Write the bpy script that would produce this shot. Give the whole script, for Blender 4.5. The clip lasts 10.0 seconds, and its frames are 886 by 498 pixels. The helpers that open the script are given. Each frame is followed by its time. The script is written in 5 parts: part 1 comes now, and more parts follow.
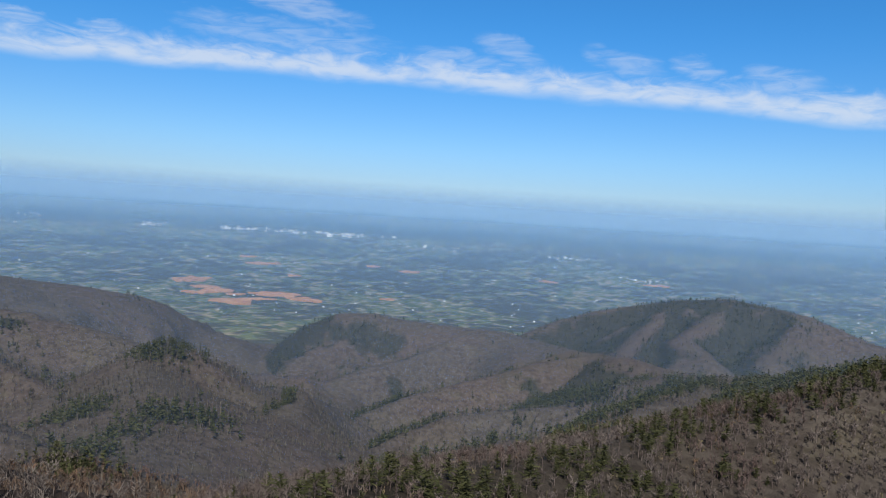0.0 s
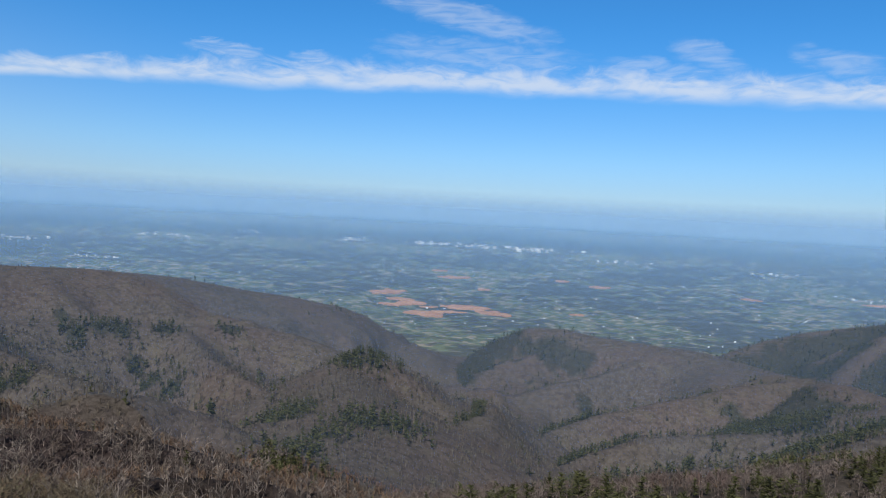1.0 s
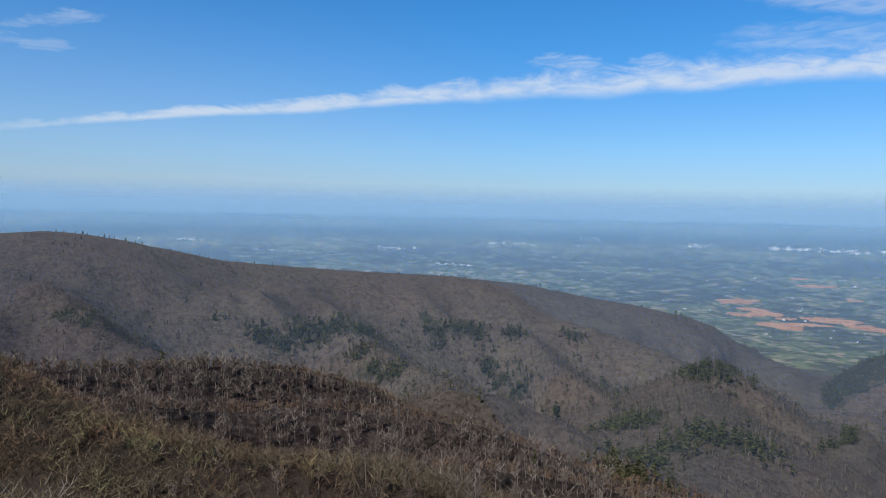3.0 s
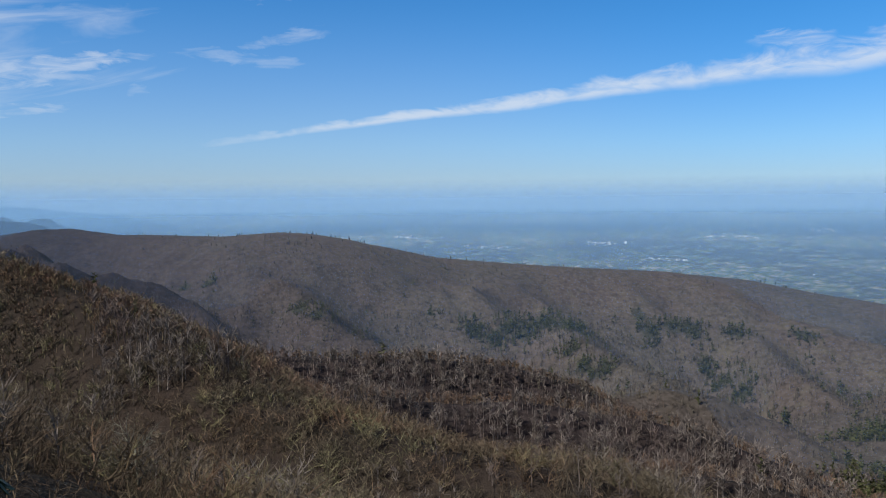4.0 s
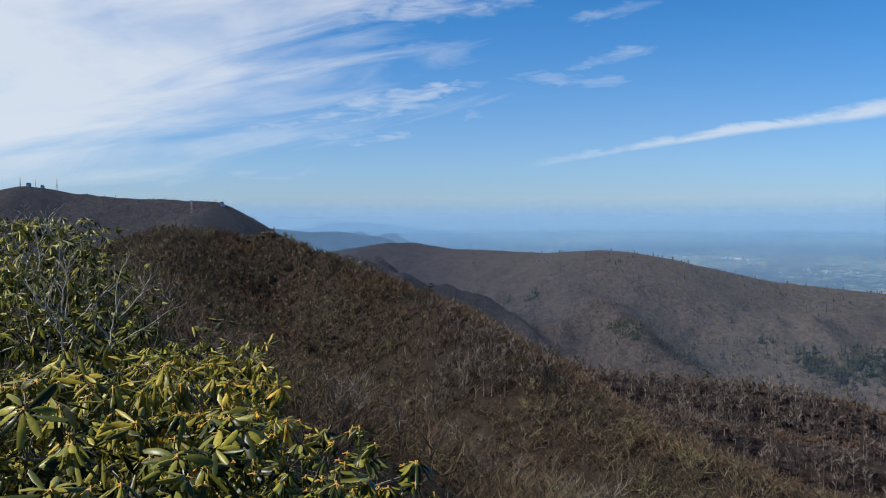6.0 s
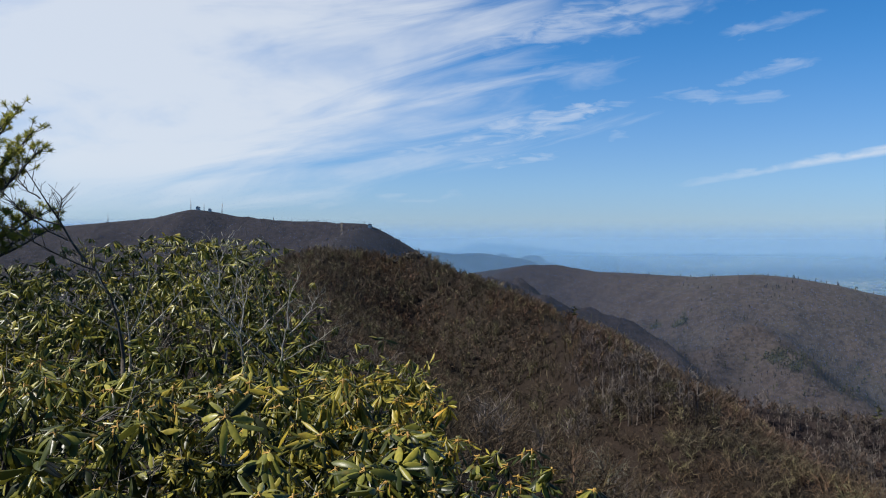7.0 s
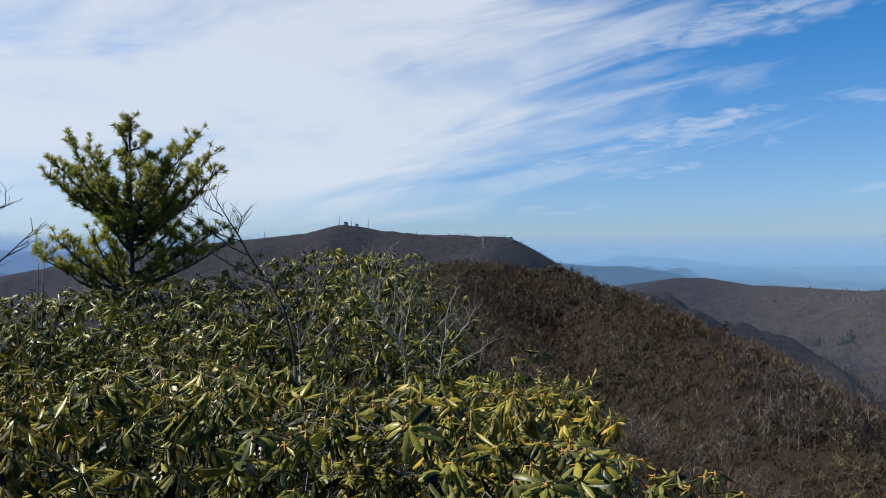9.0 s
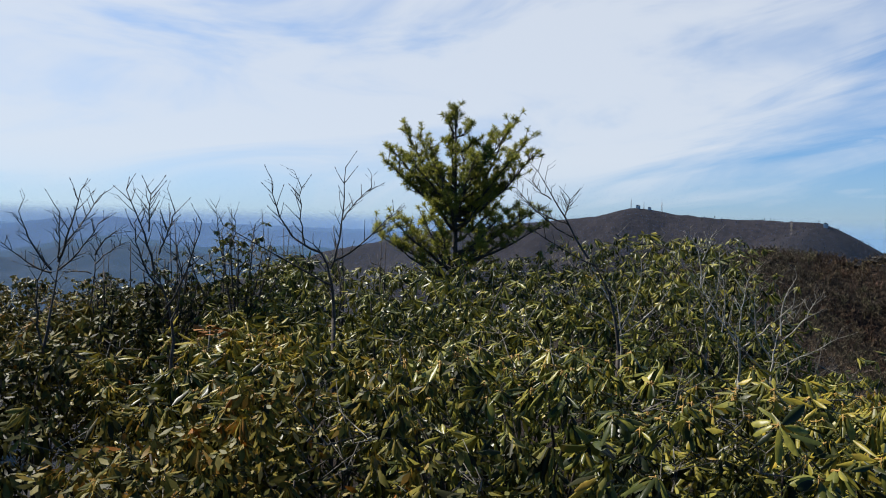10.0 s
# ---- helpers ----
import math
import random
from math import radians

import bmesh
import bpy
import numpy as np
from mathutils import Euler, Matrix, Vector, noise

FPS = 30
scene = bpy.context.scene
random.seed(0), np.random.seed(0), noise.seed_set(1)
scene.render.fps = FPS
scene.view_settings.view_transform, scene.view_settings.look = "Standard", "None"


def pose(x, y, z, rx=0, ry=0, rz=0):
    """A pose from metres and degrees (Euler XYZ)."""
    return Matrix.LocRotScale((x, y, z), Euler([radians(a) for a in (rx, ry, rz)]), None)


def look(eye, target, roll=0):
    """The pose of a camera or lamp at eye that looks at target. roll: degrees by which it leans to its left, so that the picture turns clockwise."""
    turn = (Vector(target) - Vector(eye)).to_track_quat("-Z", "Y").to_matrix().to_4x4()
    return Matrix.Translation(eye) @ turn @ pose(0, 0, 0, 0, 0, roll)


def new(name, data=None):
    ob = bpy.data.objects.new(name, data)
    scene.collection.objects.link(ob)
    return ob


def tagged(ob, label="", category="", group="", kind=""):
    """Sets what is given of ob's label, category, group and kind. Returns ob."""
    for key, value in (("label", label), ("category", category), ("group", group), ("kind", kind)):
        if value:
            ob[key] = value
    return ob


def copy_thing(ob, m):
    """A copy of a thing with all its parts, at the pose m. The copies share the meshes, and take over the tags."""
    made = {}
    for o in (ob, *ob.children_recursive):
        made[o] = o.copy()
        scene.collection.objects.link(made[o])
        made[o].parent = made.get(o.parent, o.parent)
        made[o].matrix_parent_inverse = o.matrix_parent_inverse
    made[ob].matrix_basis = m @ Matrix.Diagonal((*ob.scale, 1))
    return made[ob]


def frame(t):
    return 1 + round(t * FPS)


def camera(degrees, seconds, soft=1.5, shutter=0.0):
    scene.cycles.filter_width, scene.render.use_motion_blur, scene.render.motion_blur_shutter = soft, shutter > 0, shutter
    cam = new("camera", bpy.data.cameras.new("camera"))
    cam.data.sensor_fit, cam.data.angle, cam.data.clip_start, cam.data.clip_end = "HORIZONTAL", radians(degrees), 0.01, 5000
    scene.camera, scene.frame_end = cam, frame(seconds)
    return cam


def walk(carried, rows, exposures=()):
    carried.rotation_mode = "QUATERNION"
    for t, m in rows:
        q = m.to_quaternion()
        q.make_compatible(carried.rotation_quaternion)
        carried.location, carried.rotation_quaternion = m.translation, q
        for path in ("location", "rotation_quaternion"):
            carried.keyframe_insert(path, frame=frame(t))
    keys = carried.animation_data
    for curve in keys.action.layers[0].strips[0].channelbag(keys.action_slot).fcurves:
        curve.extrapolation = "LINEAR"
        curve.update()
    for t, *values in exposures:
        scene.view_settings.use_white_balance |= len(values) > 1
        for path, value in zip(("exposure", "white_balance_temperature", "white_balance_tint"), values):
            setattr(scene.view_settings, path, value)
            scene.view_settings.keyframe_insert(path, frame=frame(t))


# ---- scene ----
# The camera stands on an overlook and is swung from arm's length: seconds, yaw, pitch, lean.
EYE_Z, ARM = 1.65, 0.54
TURNS = [
    (0.0, 0.00, -2.97, 3.59), (0.5, 5.24, -3.11, 3.94), (1.0, 14.15, -2.68, 3.03), (1.5, 19.92, -2.90, 3.29),
    (2.0, 28.04, -2.12, 2.26), (2.2, 30.10, -1.95, 1.53), (3.3, 43.32, -3.84, 0.70), (3.5, 46.12, -4.22, 0.00),
    (4.0, 54.94, -3.45, -0.47), (4.5, 62.66, -3.05, -0.77), (5.0, 67.71, -2.99, -0.55), (5.5, 73.61, -2.41, -0.25),
    (5.7, 75.45, -2.29, -0.14), (6.8, 87.53, -0.70, 0.19), (7.0, 89.25, -0.40, 0.24), (7.5, 94.99, -0.25, 0.71),
    (8.0, 97.24, 0.89, -0.48), (8.5, 98.96, 0.65, -0.52), (9.0, 99.78, 0.56, -0.06), (9.5, 113.73, -0.27, 0.12),
    (10.0, 121.23, -0.95, 1.26)]


def bearing(az, el, r, z0=EYE_Z):
    """A point at a bearing (degrees to the left of +y), a rise in degrees and a distance on the plan."""
    a = radians(az)
    return Vector((-math.sin(a) * r, math.cos(a) * r, z0 + r * math.tan(radians(el))))


cam = camera(60.16, 10.0, soft=1.05)
rows = []
for t, yaw, pitch, lean in TURNS:
    eye = bearing(yaw, 0, ARM)
    rows.append((t, look(eye, eye + bearing(yaw, pitch, 10, 0), lean)))
walk(cam, rows, [(0.0, 1.0)])

# ---- light ----
SUN_AZ, SUN_EL = 182.0, 46.0
sun = new("sun", bpy.data.lights.new("sun", "SUN"))
sun.data.energy, sun.data.angle, sun.data.color = 5.0, radians(0.6), (1.0, 0.95, 0.87)
sun.matrix_world = look(bearing(SUN_AZ, SUN_EL, 50), (0, 0, EYE_Z))


class Net:
    """Short-hand for building node trees."""

    def __init__(self, tree):
        self.t = tree
        tree.nodes.clear()

    def n(self, kind, ins=(), **props):
        node = self.t.nodes.new(kind)
        for k, v in props.items():
            setattr(node, k, v)
        for k, v in dict(ins).items():
            self.put(node.inputs[k], v)
        return node

    def put(self, sock, v):
        if isinstance(v, bpy.types.NodeSocket):
            self.t.links.new(v, sock)
        else:
            if isinstance(v, (tuple, list)) and len(v) == 3 and sock.type == "RGBA":
                v = (*v, 1)
            sock.default_value = v

    def m(self, op, a, b=0.0, c=0.0, clamp=False):
        node = self.n("ShaderNodeMath", {0: a, 1: b, 2: c}, operation=op)
        node.use_clamp = clamp
        return node.outputs[0]

    def ramp(self, v, lo, hi, a=0.0, b=1.0):
        return self.n("ShaderNodeMapRange", {0: v, 1: lo, 2: hi, 3: a, 4: b}, interpolation_type="SMOOTHSTEP").outputs[0]

    def mix(self, f, a, b, blend="MIX"):
        node = self.n("ShaderNodeMix", data_type="RGBA", blend_type=blend)
        self.put(node.inputs[0], f), self.put(node.inputs[6], a), self.put(node.inputs[7], b)
        return node.outputs[2]

    def noise(self, vec, scale, detail=4.0, rough=0.55, distort=0.0):
        node = self.n("ShaderNodeTexNoise", {"Scale": scale, "Detail": detail, "Roughness": rough, "Distortion": distort})
        if vec is not None:
            self.put(node.inputs["Vector"], vec)
        return node.outputs["Fac"]

    def scaled(self, vec, s):
        return self.n("ShaderNodeVectorMath", {0: vec, 1: s}, operation="MULTIPLY").outputs[0]


world = bpy.data.worlds.new("sky")
scene.world = world
world.use_nodes = True
w = Net(world.node_tree)
sky = w.n("ShaderNodeTexSky", sky_type="NISHITA", sun_disc=False, sun_elevation=radians(SUN_EL), sun_rotation=radians(-SUN_AZ),
          altitude=900.0, air_density=1.0, dust_density=0.6, ozone_density=1.6)
way = w.n("ShaderNodeTexCoord").outputs["Generated"]
sep = w.n("ShaderNodeSeparateXYZ", {0: way})
dx, dy, dz = sep.outputs
# bearing and rise of the view, in degrees; streaks climb to the north
az = w.m("MULTIPLY", w.m("ARCTAN2", w.m("MULTIPLY", dx, -1.0), dy), 57.2958)
el = w.m("MULTIPLY", w.m("ARCSINE", dz), 57.2958)


def cloud_noise(along, across, detail, rough, distort, slant=0.0):
    v = w.m("MULTIPLY_ADD", az, slant, el)
    return w.noise(w.n("ShaderNodeCombineXYZ", {0: w.m("MULTIPLY", az, along), 1: w.m("MULTIPLY", v, across), 2: 0.0}).outputs[0], 1.0, detail, rough, distort)


lump, tear, puff = cloud_noise(0.17, 0.45, 4, 0.5, 0.3), cloud_noise(0.30, 0.75, 6, 0.58, 0.9), cloud_noise(0.42, 1.3, 5, 0.55, 0.5)
# the long band of cloud: a firm lower edge, a torn upper one
rad_az = w.m("MULTIPLY", az, 0.0174533)
crest = w.m("MULTIPLY_ADD", w.m("SINE", rad_az), 0.13, w.m("COSINE", rad_az))
rise = w.m("SUBTRACT", el, w.m("MULTIPLY", w.m("ARCTANGENT", w.m("DIVIDE", crest, 5.75)), 57.2958))
thick = w.ramp(az, 76.0, 18.0, 0.42, 1.35)
low_edge = w.m("MULTIPLY_ADD", w.m("SUBTRACT", lump, 0.5), 0.9, w.m("DIVIDE", rise, thick))
high_edge = w.m("MULTIPLY_ADD", w.m("SUBTRACT", tear, 0.5), -2.4, w.m("DIVIDE", rise, thick))
band = w.m("MULTIPLY", w.ramp(low_edge, -1.0, -0.2), w.ramp(high_edge, -0.15, 1.0, 1.0, 0.0))
band = w.m("MULTIPLY", w.m("MULTIPLY", band, w.ramp(puff, 0.25, 0.60, 0.45, 1.0)), w.ramp(az, 80.0, 58.0))
# loose wisps: from bearing and rise to bearing and rise, breadth, density
WISPS = [(21.4, 16.0, 6.8, 12.9, 0.70, 0.45), (33.3, 10.8, 27.9, 10.5, 0.38, 0.6), (26.0, 10.7, 23.0, 10.8, 0.38, 0.6), (20.0, 12.0, 5.0, 11.4, 0.75, 0.40),
         (4.0, 11.3, -4.0, 10.6, 0.6, 0.45), (-1.5, 12.7, -6.5, 11.0, 0.55, 0.4), (-9.5, 12.0, -15.0, 10.7, 0.6, 0.42), (-15.5, 11.4, -19.0, 10.5, 0.5, 0.45), (-20.5, 10.4, -26.0, 9.4, 0.6, 0.45)]
STREAKS = [(75.4, 10.2, 88.0, 8.3, 0.40, 0.70), (78.6, 8.8, 90.0, 7.3, 0.40, 0.60), (81.0, 6.3, 90.0, 6.0, 0.32, 0.55), (88.5, 7.3, 94.0, 6.4, 0.35, 0.5), (75.2, 7.95, 77.2, 7.7, 0.25, 0.35), (69.6, 11.2, 62.8, 12.6, 0.34, 0.40),
           (74.2, 10.6, 64.5, 10.0, 0.34, 0.38), (96.0, 14.2, 69.5, 16.9, 0.9, 0.62), (69.6, 14.4, 63.0, 15.3, 0.35, 0.35), (97.0, 5.0, 93.0, 5.2, 0.28, 0.4), (96.0, 3.7, 87.0, 3.6, 0.28, 0.35), (84.0, 12.4, 76.0, 13.2, 0.4, 0.3)]
loose = 0.0
for a0, e0, a1, e1, breadth, density in WISPS + STREAKS:
    ca, ce, length = (a0 + a1) / 2, (e0 + e1) / 2, math.hypot(a1 - a0, e1 - e0) / 2
    ux, uy = (a1 - a0) / 2 / length, (e1 - e0) / 2 / length
    da, de = w.m("SUBTRACT", az, ca), w.m("SUBTRACT", el, ce)
    along = w.m("DIVIDE", w.m("MULTIPLY_ADD", da, ux, w.m("MULTIPLY", de, uy)), length)
    across = w.m("MULTIPLY_ADD", de, ux, w.m("MULTIPLY", da, -uy))
    across = w.m("DIVIDE", w.m("MULTIPLY_ADD", w.m("SUBTRACT", tear, 0.5), 1.9, across), breadth * 1.45)
    reach = w.m("ADD", w.m("MULTIPLY", across, across), w.m("POWER", w.m("ABSOLUTE", w.m("MULTIPLY_ADD", w.m("SUBTRACT", puff, 0.5), 0.9, along)), 2.4))
    loose = w.m("MAXIMUM", loose, w.m("MULTIPLY", w.ramp(reach, 1.5, 0.0), density))
loose = w.m("MULTIPLY", loose, w.ramp(cloud_noise(0.32, 1.5, 5, 0.55, 0.9, 0.05), 0.28, 0.68, 0.10, 0.80))
# the broad veil of cirrus to the west and south
comb, sheet, hole = cloud_noise(0.055, 0.42, 6, 0.58, 0.6, 0.22), cloud_noise(0.035, 0.10, 4, 0.5, 0.4, 0.22), cloud_noise(0.05, 0.16, 5, 0.55, 0.8, 0.1)
inside = w.m("SUBTRACT", w.m("SUBTRACT", az, 84.0), w.m("MULTIPLY", w.m("MAXIMUM", w.m("SUBTRACT", 9.0, el), 0.0), 2.9))
inside = w.m("MULTIPLY_ADD", w.m("SUBTRACT", comb, 0.5), 44.0, w.m("MULTIPLY_ADD", w.m("SUBTRACT", sheet, 0.5), 24.0, inside))
veil = w.m("MULTIPLY", w.ramp(inside, -10.0, 16.0), w.m("MULTIPLY", w.ramp(hole, 0.42, 0.72, 0.93, 0.45), w.ramp(el, 0.5, 6.0, 0.55, 1.0)))
cloud = w.m("MAXIMUM", w.m("MAXIMUM", w.m("MULTIPLY", band, 0.76), loose), veil)
pale = w.m("MULTIPLY", w.m("MULTIPLY", w.ramp(dx, -0.5, -0.9), w.ramp(dz, 0.32, 0.04)), 0.13)
cloud = w.m("MAXIMUM", w.m("MULTIPLY", cloud, w.ramp(dz, -0.01, 0.05)), pale)
high = w.ramp(dz, 0.0, 0.26)
tint = w.mix(high, w.mix(w.ramp(dz, 0.0, 0.09), (0.56, 0.745, 1.12), (0.585, 0.815, 1.15)), (0.265, 0.850, 1.35))
clear = w.mix(1.0, sky.outputs[0], tint, "MULTIPLY")
cloudy = w.mix(w.m("MULTIPLY", cloud, 0.92), clear, (7.4, 7.9, 8.6))
bg = w.n("ShaderNodeBackground", {"Color": cloudy, "Strength": 0.05})
w.n("ShaderNodeOutputWorld", {0: bg.outputs[0]})

# ---- materials ----
def material(name):
    mat = bpy.data.materials.new(name)
    mat.use_nodes = True
    return mat, Net(mat.node_tree)


def finish(k, colour, rough=0.8, spec=0.3, bump=None, strength=0.3, dist=0.05, translucent=0.0):
    p = k.n("ShaderNodeBsdfPrincipled", {"Base Color": colour, "Roughness": rough, "Specular IOR Level": spec})
    if bump is not None:
        b = k.n("ShaderNodeBump", {"Strength": strength, "Distance": dist, "Height": bump})
        k.put(p.inputs["Normal"], b.outputs[0])
    out = p.outputs[0]
    if translucent:
        tr = k.n("ShaderNodeBsdfTranslucent", {"Color": colour})
        out = k.n("ShaderNodeMixShader", {0: translucent, 1: out, 2: tr.outputs[0]}).outputs[0]
    k.n("ShaderNodeOutputMaterial", {0: out})


def place(k):
    return k.n("ShaderNodeNewGeometry").outputs["Position"]


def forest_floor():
    """Shade-dark leaf litter and low brush near by, a canopy of bare twigs and of pines over the hills."""
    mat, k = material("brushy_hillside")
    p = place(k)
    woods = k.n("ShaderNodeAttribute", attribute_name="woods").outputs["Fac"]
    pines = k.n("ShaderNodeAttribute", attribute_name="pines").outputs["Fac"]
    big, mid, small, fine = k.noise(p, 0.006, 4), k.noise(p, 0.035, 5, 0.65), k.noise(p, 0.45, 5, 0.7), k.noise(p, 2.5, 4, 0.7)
    # near floor almost black: the shade between crowns is in its colour
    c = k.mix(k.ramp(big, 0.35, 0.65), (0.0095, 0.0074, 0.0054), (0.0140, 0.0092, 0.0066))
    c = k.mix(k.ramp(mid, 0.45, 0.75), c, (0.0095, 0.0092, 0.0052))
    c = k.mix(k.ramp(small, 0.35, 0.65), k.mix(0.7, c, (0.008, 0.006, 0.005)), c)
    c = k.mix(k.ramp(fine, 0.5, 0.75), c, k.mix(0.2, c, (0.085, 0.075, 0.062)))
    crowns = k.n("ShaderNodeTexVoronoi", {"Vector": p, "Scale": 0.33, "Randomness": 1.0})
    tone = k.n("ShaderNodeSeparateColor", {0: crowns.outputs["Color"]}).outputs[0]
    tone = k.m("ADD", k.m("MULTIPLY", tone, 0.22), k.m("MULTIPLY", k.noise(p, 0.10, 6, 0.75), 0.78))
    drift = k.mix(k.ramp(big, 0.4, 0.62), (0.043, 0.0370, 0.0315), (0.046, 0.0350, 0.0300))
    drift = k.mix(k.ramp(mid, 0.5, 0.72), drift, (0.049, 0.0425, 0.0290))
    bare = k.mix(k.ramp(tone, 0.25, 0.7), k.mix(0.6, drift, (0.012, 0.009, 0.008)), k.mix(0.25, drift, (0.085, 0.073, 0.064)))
    # darker, purpler ground colour over the western high woods
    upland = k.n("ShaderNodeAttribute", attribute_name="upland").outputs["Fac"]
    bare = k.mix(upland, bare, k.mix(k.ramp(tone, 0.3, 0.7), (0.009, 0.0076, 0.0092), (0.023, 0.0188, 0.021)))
    # wooded bands: shade among the trunks put into the ground colour
    trunk_shade = k.n("ShaderNodeAttribute", attribute_name="band").outputs["Fac"]
    bare = k.mix(k.m("MULTIPLY", trunk_shade, 0.85), bare, k.mix(k.ramp(tone, 0.3, 0.7), (0.010, 0.0072, 0.0074), (0.030, 0.0225, 0.0220)))
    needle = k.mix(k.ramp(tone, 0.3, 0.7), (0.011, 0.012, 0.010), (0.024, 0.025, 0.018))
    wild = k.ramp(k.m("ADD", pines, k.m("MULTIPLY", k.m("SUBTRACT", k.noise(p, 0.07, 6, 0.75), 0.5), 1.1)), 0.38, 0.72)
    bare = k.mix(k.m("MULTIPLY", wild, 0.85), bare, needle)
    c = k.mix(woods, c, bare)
    lumps = k.m("SUBTRACT", 1.0, crowns.outputs["Distance"])
    relief = k.m("ADD", k.m("ADD", small, k.m("MULTIPLY", fine, 0.25)), k.m("MULTIPLY", k.m("MULTIPLY", lumps, woods), 0.3))
    finish(k, c, 0.95, 0.05, relief, 1.0, 1.2)
    return mat


# dark woods with some of the haze's blue mixed into the base colour
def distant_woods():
    mat, k = material("distant_haze_blue_woods")
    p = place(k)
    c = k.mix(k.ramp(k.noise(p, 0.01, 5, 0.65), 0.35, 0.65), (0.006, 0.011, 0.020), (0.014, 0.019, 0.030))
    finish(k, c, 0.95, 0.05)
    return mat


def valley_fields():
    mat, k = material("farmland_and_woods")
    p = place(k)
    warp = k.n("ShaderNodeVectorMath", {0: p, 1: k.n("ShaderNodeVectorMath", {0: k.n("ShaderNodeTexNoise", {"Vector": p, "Scale": 0.01}).outputs["Color"], 1: (60, 60, 0)}, operation="MULTIPLY").outputs[0]}, operation="ADD").outputs[0]
    flat = k.scaled(warp, (1, 1, 0))
    vor = k.n("ShaderNodeTexVoronoi", {"Vector": flat, "Scale": 0.055, "Randomness": 1.0}, voronoi_dimensions="2D", distance="CHEBYCHEV")
    hue = k.n("ShaderNodeSeparateColor", {0: vor.outputs["Color"]})
    field = k.mix(k.ramp(hue.outputs[0], 0.3, 0.7), (0.040, 0.054, 0.027), (0.070, 0.080, 0.043))
    field = k.mix(k.ramp(hue.outputs[1], 0.74, 0.84), field, (0.14, 0.118, 0.082))
    wood = k.mix(k.noise(p, 0.2, 3), (0.023, 0.025, 0.021), (0.038, 0.038, 0.031))
    big, mid = k.noise(flat, 0.0022, 4, 0.6), k.noise(flat, 0.014, 6, 0.68)
    woods = k.m("ADD", k.m("MULTIPLY", big, 0.55), k.m("MULTIPLY", mid, 0.70))
    c = k.mix(k.ramp(woods, 0.575, 0.665), field, wood)
    finish(k, c, 0.95, 0.1)
    return mat


def plain(name, a, b, scale=8.0, rough=0.8, spec=0.3, bump=0.3, dist=0.01, translucent=0.0, island=0.0):
    """A two-tone material with noise at two scales, and a random tone for each loose piece."""
    mat, k = material(name)
    p = k.n("ShaderNodeTexCoord").outputs["Object"]
    f = k.m("ADD", k.m("MULTIPLY", k.noise(p, scale, 5, 0.6), 0.6), k.m("MULTIPLY", k.noise(p, scale * 7, 3, 0.6), 0.4))
    f = k.ramp(f, 0.32, 0.68)
    if island:
        rnd = k.n("ShaderNodeNewGeometry").outputs["Random Per Island"]
        f = k.m("ADD", k.m("MULTIPLY", f, 1 - island), k.m("MULTIPLY", rnd, island))
    finish(k, k.mix(f, a, b), rough, spec, f, bump, dist, translucent)
    return mat


FLOOR, FIELDS = forest_floor(), valley_fields()


def twig_material(name, dark, light, lichen, red, drift=0.055):
    """Bare crowns: a tone for each twig, drifts of lichen green and of reddish buds over the slopes."""
    mat, k = material(name)
    p = place(k)
    tree = k.n("ShaderNodeAttribute", attribute_name="tone").outputs["Fac"]
    twig = k.n("ShaderNodeNewGeometry").outputs["Random Per Island"]
    c = k.mix(k.m("ADD", k.m("MULTIPLY", tree, 0.7), k.m("MULTIPLY", twig, 0.3)), dark, light)
    c = k.mix(k.m("MULTIPLY", k.ramp(k.noise(p, 0.03, 4, 0.65), 0.46, 0.64), k.m("MULTIPLY_ADD", tree, 0.7, 0.1)), c, red)
    c = k.mix(k.m("MULTIPLY", k.ramp(k.noise(p, drift, 4, 0.7), 0.5, 0.64), k.m("MULTIPLY", tree, 0.8)), c, lichen)
    finish(k, c, 0.9, 0.1, translucent=0.15)
    return mat


TWIGS = twig_material("bare_grey_twigs", (0.032, 0.0258, 0.0220), (0.112, 0.098, 0.078), (0.076, 0.072, 0.047), (0.064, 0.040, 0.032))
LICHEN = twig_material("lichened_twigs", (0.014, 0.0100, 0.0070), (0.135, 0.112, 0.080), (0.150, 0.150, 0.072), (0.098, 0.050, 0.028), 0.11)
REDDISH = twig_material("reddish_sapling_twigs", (0.046, 0.0290, 0.0220), (0.135, 0.098, 0.072), (0.092, 0.078, 0.046), (0.115, 0.058, 0.038))
# twigs hold the shade inside the woods as colour; trunks stay pale
TRUNKS = twig_material("shade_dark_twigs_pale_trunks", (0.0125, 0.0088, 0.0092), (0.190, 0.165, 0.148), (0.060, 0.050, 0.038), (0.050, 0.028, 0.027))
SCRUBBY = twig_material("dark_brown_twigs", (0.012, 0.0090, 0.0065), (0.082, 0.064, 0.046), (0.098, 0.098, 0.048), (0.072, 0.038, 0.022), 0.11)
PURPLE = twig_material("purple_brown_twigs", (0.019, 0.0135, 0.0135), (0.145, 0.122, 0.112), (0.060, 0.050, 0.042), (0.066, 0.037, 0.033))
DISTANT = distant_woods()
CONIFER = plain("dark_conifer_needles", (0.014, 0.0165, 0.0062), (0.044, 0.046, 0.0160), 0.05, 0.8, 0.2, 0, translucent=0.2, island=0.7)

